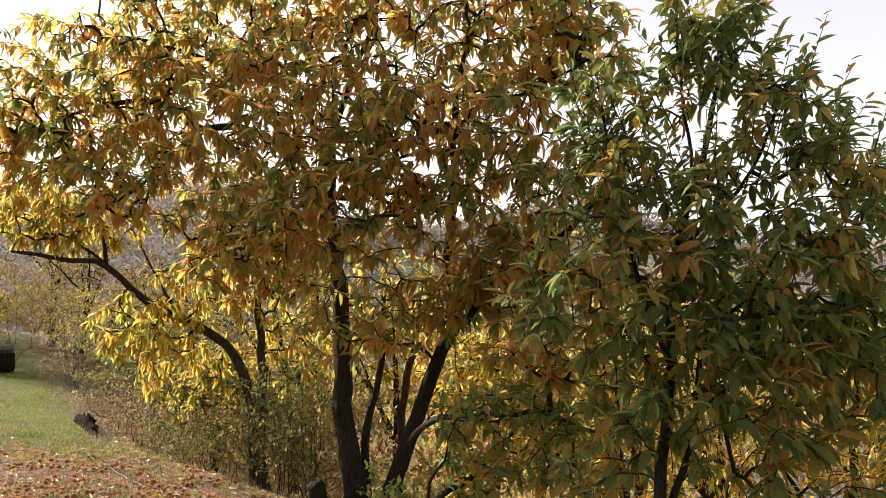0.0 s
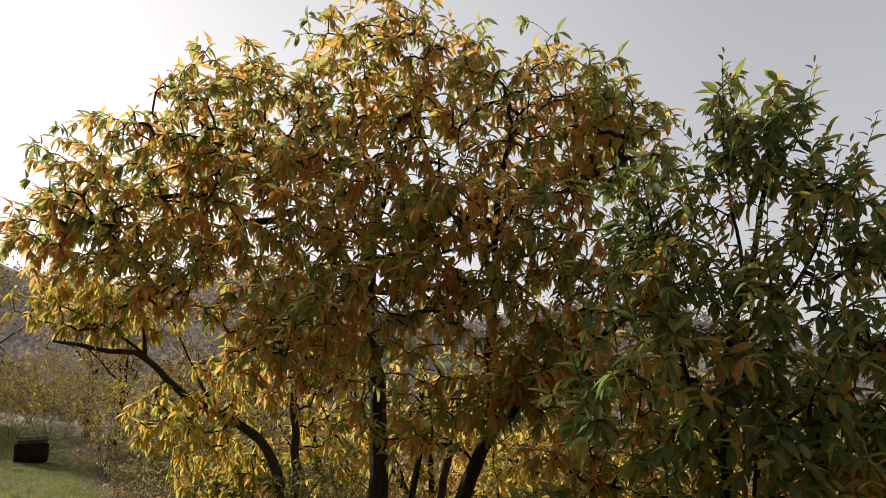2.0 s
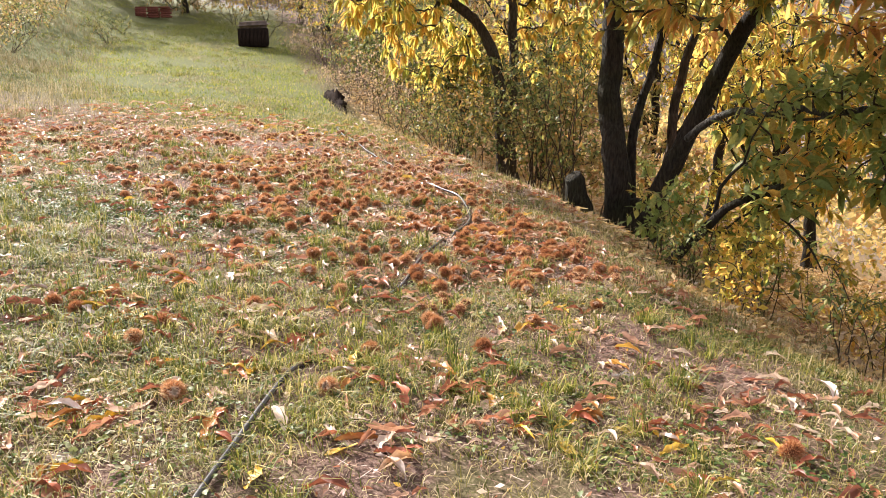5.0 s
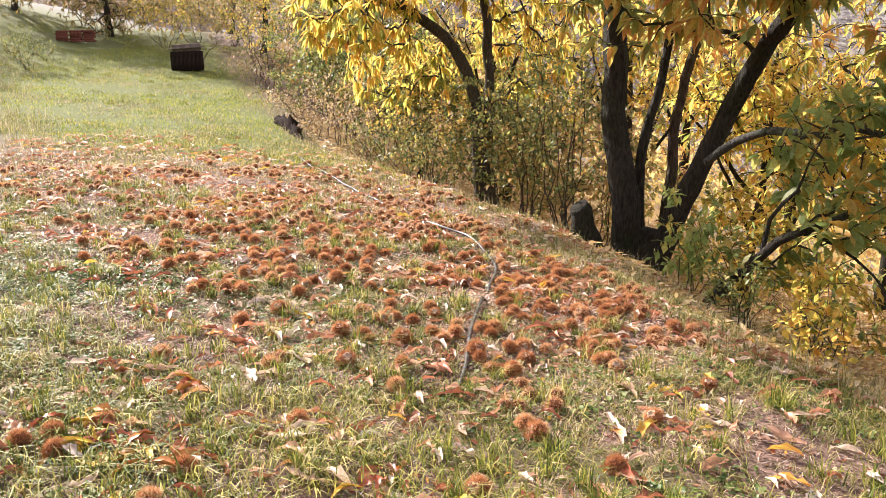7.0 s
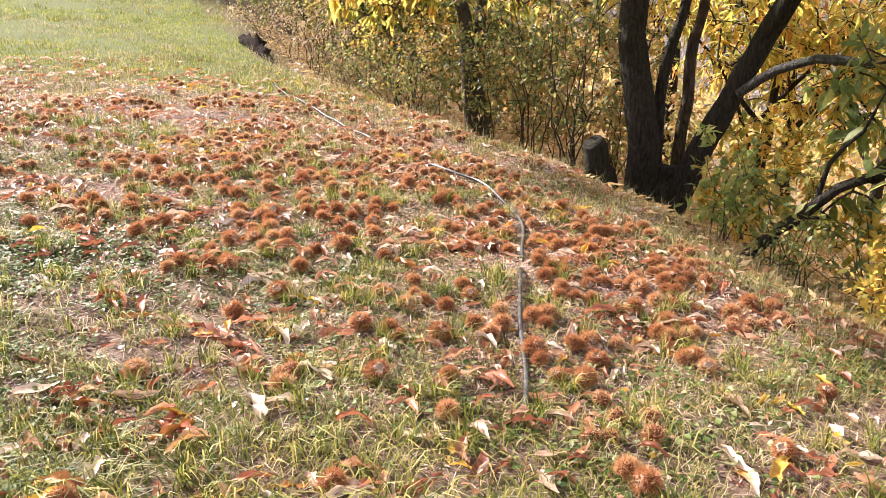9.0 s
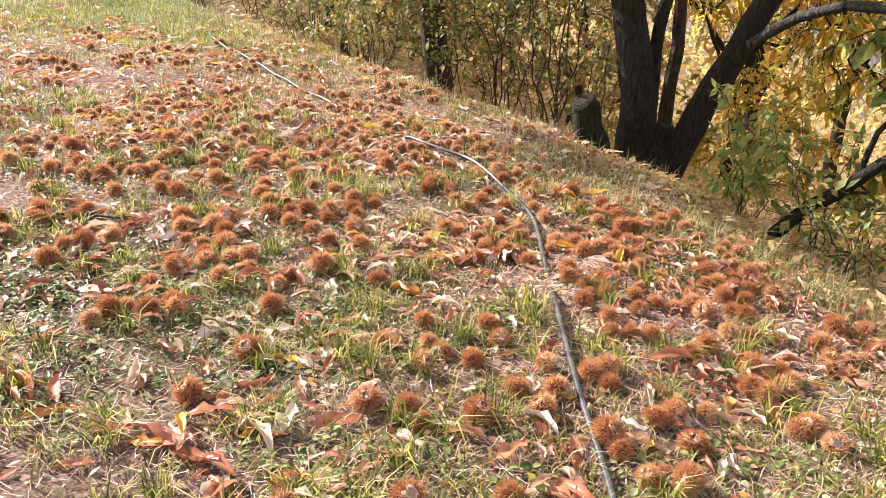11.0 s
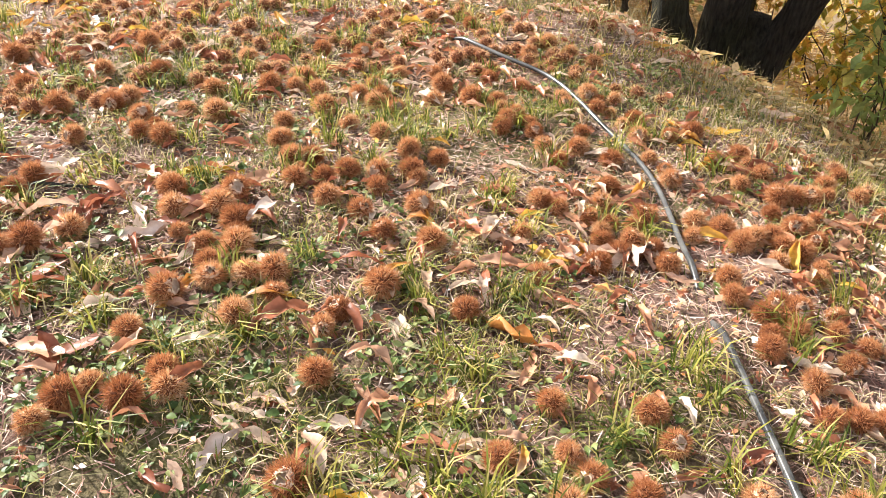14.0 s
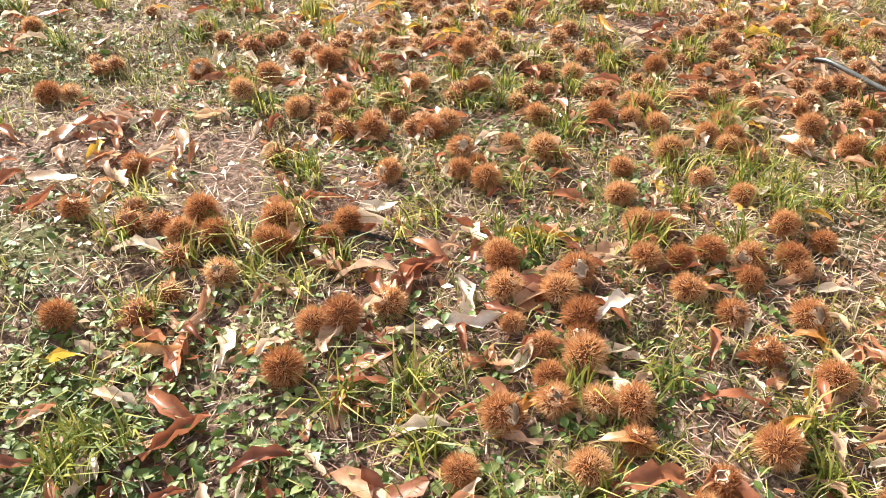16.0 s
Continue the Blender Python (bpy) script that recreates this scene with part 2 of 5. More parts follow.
def fill(me, v, f):
    """Verts (n, 3) and faces: one array of equal faces, or a list of such arrays."""
    fs = f if isinstance(f, list) else [f]
    v = np.asarray(v, np.float32)
    me.vertices.add(len(v))
    me.vertices.foreach_set("co", v.ravel())
    loops = np.concatenate([np.asarray(a).ravel() for a in fs]).astype(np.int32)
    sizes = np.concatenate([np.full(len(a), np.asarray(a).shape[1]) for a in fs])
    me.loops.add(len(loops))
    me.loops.foreach_set("vertex_index", loops)
    me.polygons.add(len(sizes))
    me.polygons.foreach_set("loop_start", np.concatenate([[0], np.cumsum(sizes)[:-1]]).astype(np.int32))
    me.update(calc_edges=True)
    me.validate()


def thing(name, at=(0, 0, 0)):
    e = new(name)
    e.empty_display_size = 0.1
    e.location = at
    return e


# ground: one sheet out to the horizon, finer towards the middle of the walk
def ground():
    rings = np.concatenate([np.linspace(0, 14, 150)[1:], np.geomspace(14.2, 3000, 110)])
    turn = np.linspace(0, 2 * np.pi, 241)[:-1]
    R, T = np.meshgrid(rings, turn, indexing="ij")
    x, y = -3.0 + R * np.cos(T), 8.0 + R * np.sin(T)
    v = np.stack([x, y, height(x, y)], -1).reshape(-1, 3)
    v = np.vstack([v, [-3.0, 8.0, float(height(-3.0, 8.0))]])
    n, k = len(turn), len(rings)
    i, j = np.meshgrid(np.arange(k - 1), np.arange(n), indexing="ij")
    a, b = i * n + j, i * n + (j + 1) % n
    quads = np.stack([a, a + n, b + n, b], -1).reshape(-1, 4)
    jj = np.arange(n)
    tris = np.stack([np.full(n, len(v) - 1), jj, (jj + 1) % n], -1)
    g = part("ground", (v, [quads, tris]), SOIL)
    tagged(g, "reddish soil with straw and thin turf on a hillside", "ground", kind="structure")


ground()


# ---- builders ----
rng = np.random.default_rng(7)


def unit(v):
    return v / np.maximum(np.linalg.norm(v, axis=-1, keepdims=True), 1e-9)


def leaf_shape(rows=5, fold=0.16, curl=0.18, belly=0.45):
    """A lance-shaped leaf along +y, 1 long and 1 wide, folded at the midrib: verts and faces."""
    v, f = [], []
    for k in range(rows):
        t = k / (rows - 1)
        w = max(0.03, math.sin(math.pi * t ** (0.8 + 0.2 * belly)) ** 0.75) * 0.5 if 0 < k < rows - 1 else 0.02
        z = -curl * t * t
        v += [(-w, t, z + fold * w), (0, t, z), (w, t, z + fold * w)]
    for k in range(rows - 1):
        a = 3 * k
        f += [(a, a + 1, a + 4, a + 3), (a + 1, a + 2, a + 5, a + 4)]
    return np.array(v), np.array(f)


LEAF1 = np.array([(-0.5, 0.45, 0.03), (0, 0, 0), (0.5, 0.45, 0.03), (0, 1, -0.05)]), np.array([(0, 1, 2, 3)])
LEAF5, LEAF4, LEAF3 = leaf_shape(6), leaf_shape(4), leaf_shape(3, 0.1, 0.1)
LEAF_ROUND = leaf_shape(4, 0.22, 0.2, 0.2)


def leaves(shape, at, way, up, length, width):
    """Many copies of a leaf shape: arrays of places, ways, upper sides, lengths, widths."""
    v, f = shape
    way = unit(way)
    side = unit(np.cross(way, up))
    top = np.cross(side, way)
    L, W = np.asarray(length)[:, None, None], np.asarray(width)[:, None, None]
    p = at[:, None] + side[:, None] * v[None, :, :1] * W + way[:, None] * v[None, :, 1:2] * L + top[:, None] * v[None, :, 2:] * L
    faces = f[None] + (np.arange(len(at)) * len(v))[:, None, None]
    return p.reshape(-1, 3), faces.reshape(-1, f.shape[1])


def tube(points, radii, sides=6, lumps=0.0):
    """A tapering limb along points: verts and quads."""
    p, r = np.asarray(points, float), np.asarray(radii, float)
    d = unit(np.gradient(p, axis=0))
    a = np.zeros_like(p)
    a[0] = unit(np.cross(d[0], (0.3, 1.0, 0.2)))
    for k in range(1, len(p)):
        a[k] = unit(a[k - 1] - d[k] * np.dot(a[k - 1], d[k]))
    b = np.cross(d, a)
    t = np.linspace(0, 2 * np.pi, sides + 1)[:-1]
    rr = r[:, None] * (1 + lumps * rng.normal(0, 1, (len(p), sides)))
    ring = p[:, None] + (a[:, None] * np.cos(t)[None, :, None] + b[:, None] * np.sin(t)[None, :, None]) * rr[..., None]
    i, j = np.meshgrid(np.arange(len(p) - 1), np.arange(sides), indexing="ij")
    q = np.stack([i * sides + j, i * sides + (j + 1) % sides, (i + 1) * sides + (j + 1) % sides, (i + 1) * sides + j], -1)
    return ring.reshape(-1, 3), q.reshape(-1, 4)


def joined(pieces):
    vs, fs, k = [], [], 0
    for v, f in pieces:
        vs.append(v)
        fs.append(np.asarray(f) + k)
        k += len(v)
    return np.concatenate(vs), np.concatenate(fs)


def bend(points, step=0.18, wobble=0.03):
    """A smooth, slightly crooked line through the points."""
    p = np.asarray(points, float)
    if len(p) == 2:
        p = np.array([p[0], (p[0] + p[1]) / 2, p[1]])
    q = np.vstack([2 * p[0] - p[1], p, 2 * p[-1] - p[-2]])
    out = []
    for k in range(1, len(q) - 2):
        n = max(2, int(np.linalg.norm(q[k + 1] - q[k]) / step))
        t = np.linspace(0, 1, n, endpoint=False)[:, None]
        a, b, c, d = q[k - 1], q[k], q[k + 1], q[k + 2]
        out.append(0.5 * (2 * b + (c - a) * t + (2 * a - 5 * b + 4 * c - d) * t ** 2 + (3 * b - a - 3 * c + d) * t ** 3))
    out = np.vstack(out + [p[-1:]])
    w = rng.normal(0, wobble, out.shape)
    w[1:] = 0.5 * (w[1:] + w[:-1])
    w[0] = w[-1] = 0
    return out + w


def in_blobs(blobs, n, shell=0.55):
    """Points in ellipsoids (centre, radii, share), more of them towards the outside."""
    out = []
    total = sum(b[2] for b in blobs)
    for c, r, share in blobs:
        m = int(round(n * share / total))
        d = unit(rng.normal(size=(m, 3)))
        k = rng.uniform(shell ** 3, 1, m) ** (1 / 3)
        out.append(np.array(c) + d * k[:, None] * np.array(r) * rng.uniform(0.85, 1.12, (m, 1)))
    return np.vstack(out)


def grow(limbs, targets, twig=0.0045, reach=3.0):
    """Twigs from the limbs to all targets: each target joins the nearest wood, the near ones first. Returns tubes and, for each target, the way its twig ends."""
    nodes = np.vstack([l for l, _ in limbs])
    room = len(nodes) + 4 * len(targets) + 10
    pos = np.zeros((room, 3))
    pos[:len(nodes)] = nodes
    parent = np.full(room, -1)
    used = len(nodes)
    base = used
    d0 = np.array([np.min(((nodes - t) ** 2).sum(1)) for t in targets])
    ends = np.zeros((len(targets), 3))
    tips = np.zeros(len(targets), int)
    for k in np.argsort(d0):
        t = targets[k]
        d = pos[:used] - t
        c = (d * d).sum(1) + 0.25 * np.clip(pos[:used, 2] - t[2], 0, 9) ** 2
        j = int(np.argmin(c))
        a = pos[j]
        gap = np.linalg.norm(t - a)
        m = 3 if gap > 0.35 else 2
        prev = j
        sag = np.array([0, 0, 0.10 * gap])
        for q in range(1, m + 1):
            u = q / m
            pos[used] = a + (t - a) * u + sag * math.sin(math.pi * u) + rng.normal(0, 0.035 * gap, 3) * (u < 1)
            parent[used] = prev
            prev = used
            used += 1
        ends[k] = unit(pos[prev] - pos[parent[prev]])
        tips[k] = prev
    load = np.zeros(used)
    load[tips] = 1
    for k in range(used - 1, base - 1, -1):
        if parent[k] >= base:
            load[parent[k]] += load[k]
    kids = np.arange(base, used)
    a, b = pos[parent[kids]], pos[kids]
    ra = twig * np.where(parent[kids] >= base, load[np.maximum(parent[kids], base)], load[kids]) ** 0.46
    rb = twig * load[kids] ** 0.46
    d = unit(b - a)
    ref = np.where(np.abs(d[:, 2:3]) > 0.9, np.array([[1.0, 0, 0]]), np.array([[0, 0, 1.0]]))
    u = unit(np.cross(d, ref))
    w = np.cross(d, u)
    n = 4
    ang = np.arange(n) * 2 * np.pi / n
    ring = u[:, None] * np.cos(ang)[None, :, None] + w[:, None] * np.sin(ang)[None, :, None]
    v = np.concatenate([a[:, None] + ring * ra[:, None, None], b[:, None] + ring * rb[:, None, None]], 1)
    j = np.arange(n)
    q = np.stack([j, (j + 1) % n, (j + 1) % n + n, j + n], -1)
    f = q[None] + (np.arange(len(kids)) * 2 * n)[:, None, None]
    return (v.reshape(-1, 3), f.reshape(-1, 4)), ends


def sprays(targets, ends, per, length, droop, shape, spread=0.12, ratio=0.27):
    """A whorl of leaves about each twig end, drooping."""
    m, n = len(targets), len(targets) * per
    e = np.repeat(ends, per, 0)
    ref = np.where(np.abs(ends[:, 2:3]) > 0.9, np.array([[1.0, 0, 0]]), np.array([[0, 0, 1.0]]))
    u = unit(np.cross(ends, ref))
    w = np.cross(ends, u)
    ang = (rng.uniform(0, 6.28, (m, 1)) + np.arange(per)[None] * (2 * np.pi / per) + rng.normal(0, 0.25, (m, per))).ravel()
    out = np.repeat(u, per, 0) * np.cos(ang)[:, None] + np.repeat(w, per, 0) * np.sin(ang)[:, None]
    at = np.repeat(targets, per, 0) - e * rng.uniform(0, spread * 2, (n, 1)) + rng.normal(0, spread * 0.2, (n, 3))
    way = out + e * rng.uniform(0.2, 1.0, (n, 1))
    way[:, 2] -= droop * rng.uniform(0.4, 1.3, n)
    up = np.array([0, 0, 1.0]) + out * 0.5 + rng.normal(0, 0.3, (n, 3))
    L = length * rng.uniform(0.6, 1.2, n)
    return leaves(shape, at, way, up, L, L * ratio * rng.uniform(0.8, 1.25, n))


def tree(name, limbs, blobs, count, per, length, droop, leaf_mat, label, bark=None, shape=None, lump=0.05, shell=0.5, ratio=0.27, twig=0.0045, twig_mat=None, limb_label="", group="", spread=0.12, more=()):
    """limbs: (points, radius at the foot, radius at the tip[, own bark]); blobs: where the crown hangs."""
    base = limbs[0][0][0]
    t = thing(name)
    lines = []
    for k, (pts, r0, r1, *own) in enumerate(limbs):
        line = bend(pts, 0.16, 0.012 + 0.06 * r0)
        lines.append((line, r0))
        rad = r1 + (r0 - r1) * np.linspace(1, 0, len(line)) ** 0.8
        if k == 0 or np.linalg.norm(np.array(pts[0]) - np.array(base)) < 0.6:
            rad[:4] *= np.array([1.5, 1.25, 1.1, 1.03])[:len(rad)]
        line = np.vstack([line, line[-1:] + (line[-1:] - line[-2:-1]) * 0.12])
        rad = np.append(rad, 0.002)
        part("trunk" if k == 0 else "limb", tube(line, rad, 14 if r0 > 0.1 else 10 if r0 > 0.05 else 7, lump), own[0] if own else (bark or BARK), t)
    targets = in_blobs(blobs, count, shell)
    wood, ends = grow(lines, targets, twig)
    tagged(part("twigwork", wood, twig_mat or BARK_TWIG, t), kind="stuff")
    part("crown", sprays(targets, ends, per, length, droop, shape or LEAF4, spread, ratio), leaf_mat, t)
    for other, n2, per2, len2, droop2, mat2 in more:
        targets = in_blobs(other, n2, 0.1)
        wood, ends = grow(lines, targets, twig)
        tagged(part("twigwork", wood, twig_mat or BARK_TWIG, t), kind="stuff")
        part("crown", sprays(targets, ends, per2, len2, droop2, LEAF4, 0.08, 0.42), mat2, t)
    return tagged(t, label, "tree", group)


def leafy_shoots(feet, length, leaf, n_leaves, lean=0.35):
    """Straight young shoots, with leaves set spirally along them; returns wood and leaves."""
    wood, at, way, up, size = [], [], [], [], []
    mid = feet.mean(0)
    for p in feet:
        out = unit(np.array([p[0] - mid[0], p[1] - mid[1], 0.0]) + rng.normal(0, 0.15, 3))
        d = unit(np.array([0, 0, 1.0]) + out * lean * rng.uniform(0.2, 1.8) + rng.normal(0, 0.12, 3))
        L = length * rng.uniform(0.55, 1.3)
        u, w = unit(np.cross(d, (1, 0.2, 0))), None
        w = np.cross(d, u)
        line = np.array([p + d * L * k / 3 + out * 0.03 * k * k / 9 for k in range(4)])
        wood.append(tube(line, np.array([0.006, 0.005, 0.0035, 0.002]), 5))
        for k in range(n_leaves):
            q = 0.18 + 0.82 * k / (n_leaves - 1)
            a = math.pi * k + rng.uniform(-0.6, 0.6)                    # two-ranked
            side = u * math.cos(a) + w * math.sin(a)
            at.append(p + d * L * q)
            way.append(side + d * (0.15 + 0.75 * q * q) + rng.normal(0, 0.12, 3))
            up.append(d + rng.normal(0, 0.2, 3))
            size.append(leaf * rng.uniform(0.75, 1.15) * (1.0 - 0.45 * q ** 3))
    size = np.array(size)
    return joined(wood), leaves(LEAF5, np.array(at), np.array(way), np.array(up), size, size * 0.25)


def on(x, y, dz=0.0):
    return (x, y, float(height(x, y)) + dz)


# ---- trees ----
# the great chestnut on the bank: several stems from one stool
C = np.array(on(-1.13, 11.2, -0.15))
fork = (0.18, 10.2, 1.25)
tree("chestnut_tree", [
    ([C, (-1.16, 11.1, -0.5), (-1.28, 11.2, 0.19), (-1.3, 11.4, 1.25), (-1.38, 11.5, 2.13), (-1.49, 11.6, 2.73), (-1.42, 11.5, 3.5)], 0.165, 0.06),
    ([C + (0.2, -0.05, 0), (-0.66, 11.0, -0.72), (-0.46, 10.85, -0.25), (-0.22, 10.72, 0.385), fork, (0.4, 9.8, 1.44), (0.62, 9.6, 1.77), (0.81, 9.5, 1.93), (1.26, 9.3, 2.12), (1.9, 9.1, 2.7)], 0.125, 0.025),
    ([fork, (0.18, 10.1, 1.82), (0.18, 10.05, 2.3), (0.28, 10.0, 3.06), (0.29, 10.0, 3.97), (0.4, 10.0, 4.4), (0.6, 10.0, 5.1)], 0.075, 0.018),
    ([C + (0.1, 0.1, 0.5), (-1.01, 11.2, -0.1), (-0.88, 11.3, 0.46), (-0.78, 11.4, 1.0), (-0.72, 11.4, 1.9)], 0.06, 0.03),
    ([on(-0.72, 12.2, -0.1), (-0.62, 12.4, -0.28), (-0.52, 12.4, 0.58), (-0.42, 12.45, 0.95), (-0.25, 12.5, 1.8)], 0.075, 0.04, BARK_SUNLIT),
    ([C + (0.12, -0.02, -0.25), C + (0.16, -0.02, 0.2), C + (0.2, 0.0, 0.62)], 0.27, 0.12),
    ([C + (-0.35, -0.3, 0), (-1.56, 10.85, -0.95), (-1.62, 10.82, -0.75), (-1.63, 10.8, -0.6)], 0.15, 0.1),
    ([(-1.42, 11.55, 2.6), (-1.5, 11.55, 3.1), (-1.85, 11.5, 3.67), (-2.29, 11.3, 3.96), (-2.65, 11.1, 4.08), (-3.06, 10.9, 4.03), (-3.31, 10.7, 4.22), (-3.71, 10.5, 4.33), (-4.6, 10.3, 4.1)], 0.075, 0.018),
    ([(-3.06, 10.9, 4.03), (-3.47, 10.6, 3.51), (-3.82, 10.4, 3.11), (-4.4, 10.2, 2.8)], 0.03, 0.012),
    ([(0.2, 10.0, 2.5), (0.07, 10.0, 2.82), (-0.5, 10.5, 3.01), (-1.33, 11.3, 3.11)], 0.05, 0.04),
    ([(0.3, 10.0, 3.5), (0.5, 9.9, 3.87), (1.02, 9.6, 3.95), (1.8, 9.5, 4.3)], 0.035, 0.012),
    ([(-1.42, 11.5, 3.4), (-1.34, 11.3, 4.1), (-1.0, 11.0, 4.82), (-0.67, 10.7, 5.52), (-0.6, 10.5, 6.2)], 0.055, 0.012),
    ([(-1.42, 11.5, 3.3), (-1.78, 11.0, 4.4), (-2.47, 10.6, 4.72), (-3.3, 10.3, 4.95), (-4.0, 10.2, 5.1)], 0.05, 0.012),
    ([(-1.4, 11.5, 2.3), (-1.93, 11.3, 2.19), (-2.21, 11.2, 1.85), (-2.48, 11.0, 2.21), (-2.88, 10.8, 2.34)], 0.045, 0.015),
    ([(-0.42, 10.65, -0.12), (-0.2, 10.38, 0.12), (0.05, 10.05, 0.25), (0.3, 9.75, 0.26), (0.52, 9.58, 0.33), (0.73, 9.4, 0.3), (0.98, 9.2, 0.37), (1.2, 9.0, 0.35), (1.6, 8.6, 0.2)], 0.042, 0.016, BARK_GREY),
    ([(0.3, 9.75, 0.26), (0.55, 9.7, 0.2), (0.8, 9.75, 0.24), (1.1, 9.7, 0.15)], 0.018, 0.006, BARK_GREY),
    ([(-0.14, 9.0, -0.58), (-0.1, 8.95, -0.3), (0.05, 8.9, -0.05), (0.1, 8.8, 0.15)], 0.02, 0.006),
    ([(0.08, 8.8, -0.37), (0.3, 8.7, -0.42), (0.55, 8.6, -0.6), (0.7, 8.5, -0.85)], 0.016, 0.005),
    ([C + (0.3, 0, 0.1), (-0.62, 9.5, -1.28), (-0.33, 9.2, -0.88), (-0.14, 9.0, -0.58), (0.08, 8.8, -0.37), (0.35, 8.65, -0.2)], 0.075, 0.025),
], [((-0.95, 10.1, 5.75), (1.35, 1.4, 1.0), 4.6), ((-2.8, 10.3, 5.2), (1.35, 1.4, 1.05), 5), ((-4.5, 10.5, 4.4), (1.3, 1.3, 1.0), 4.5), ((0.8, 9.8, 5.0), (1.3, 1.3, 1.0), 3.8),
    ((-1.5, 9.8, 4.0), (1.5, 1.4, 0.9), 5), ((0.15, 9.3, 3.5), (1.35, 1.2, 0.85), 4), ((-3.5, 10.5, 3.4), (1.4, 1.3, 0.8), 4), ((1.75, 9.7, 4.55), (0.85, 0.9, 0.75), 2), ((-5.4, 10.8, 3.9), (0.9, 0.9, 0.7), 2),
    ((1.2, 9.0, 2.8), (1.15, 1.0, 0.75), 2), ((-1.1, 9.4, 2.6), (1.4, 1.0, 0.7), 4), ((1.3, 9.0, 1.0), (0.9, 0.9, 0.4), 1.0), ((-2.3, 10.6, 2.2), (0.9, 0.8, 0.5), 1.5), ((1.4, 8.8, 1.6), (0.9, 0.8, 0.6), 1.0), ((-0.6, 9.8, 1.55), (1.0, 0.7, 0.45), 0.6), ((-0.4, 11.8, 1.5), (1.6, 0.8, 0.9), 1.2), ((0.9, 9.3, 1.95), (0.8, 0.6, 0.55), 2.2), ((0.1, 9.6, 1.7), (0.6, 0.5, 0.5), 1), ((-0.9, 10.4, 1.35), (0.9, 0.4, 0.5), 0.6), ((-2.4, 11.0, 2.6), (0.9, 0.7, 0.5), 1)],
    3600, 7, 0.2, 0.75, LEAF_MAIN, "large many-stemmed sweet chestnut with green, yellow and rust leaves", shell=0.1, spread=0.05, ratio=0.29, twig=0.004,
    more=(([((0.75, 9.2, 0.42), (0.8, 0.6, 0.34), 3), ((1.5, 8.7, 0.35), (0.6, 0.5, 0.35), 2), ((0.35, 8.75, -0.2), (0.5, 0.4, 0.28), 1.4), ((0.2, 9.4, 0.0), (0.5, 0.4, 0.3), 1.2), ((0.95, 9.0, -0.1), (0.7, 0.45, 0.25), 1.6), ((1.35, 8.7, -0.25), (0.45, 0.4, 0.3), 1.0)], 185, 6, 0.165, 0.15, LEAF_SPRAY),
          ([((0.25, 9.3, -0.75), (0.4, 0.35, 0.25), 1)], 10, 7, 0.18, 1.4, LEAF_YELLOW)))

# its yellow neighbour, with a long bowed limb
L0 = np.array(on(-3.12, 14.0, -0.1))
tree("chestnut_tree", [
    ([L0, (-3.2, 14.0, -0.6), (-3.26, 14.1, 0.3), (-3.6, 14.3, 0.99), (-4.04, 14.2, 1.38), (-4.86, 13.8, 1.86), (-5.39, 13.4, 2.46), (-5.68, 13.1, 2.53), (-6.62, 12.8, 2.69)], 0.11, 0.022),
    ([L0 + (0.15, 0.05, 0), (-3.07, 14.1, -0.6), (-3.06, 14.2, 0.47), (-3.09, 14.2, 1.31), (-3.12, 14.2, 1.96), (-2.9, 14.2, 3.2)], 0.1, 0.03),
    ([(-5.39, 13.4, 2.46), (-5.42, 13.35, 2.9), (-5.5, 13.2, 3.5)], 0.04, 0.012),
    ([(-5.2, 13.5, 2.3), (-5.9, 13.2, 2.9), (-6.7, 13.0, 3.3)], 0.03, 0.01),
    ([(-4.4, 14.0, 1.6), (-4.9, 14.2, 2.4), (-5.3, 14.3, 3.1)], 0.03, 0.01),
], [((-4.9, 13.7, 1.5), (0.9, 0.8, 0.6), 4), ((-3.9, 14.1, 2.3), (1.0, 1.0, 0.8), 4), ((-6.3, 12.7, 3.3), (0.9, 0.8, 0.5), 4), ((-5.6, 13.2, 3.2), (0.9, 0.9, 0.6), 4), ((-3.0, 14.6, 2.4), (1.2, 1.2, 1.0), 4), ((-4.4, 14.3, 0.7), (0.9, 0.7, 0.5), 2), ((-2.4, 14.9, 0.9), (0.9, 0.8, 0.9), 3)],
    640, 8, 0.2, 1.3, LEAF_YELLOW, "leaning sweet chestnut with bright yellow autumn leaves", shell=0.3, bark=BARK_TWIG, spread=0.04)

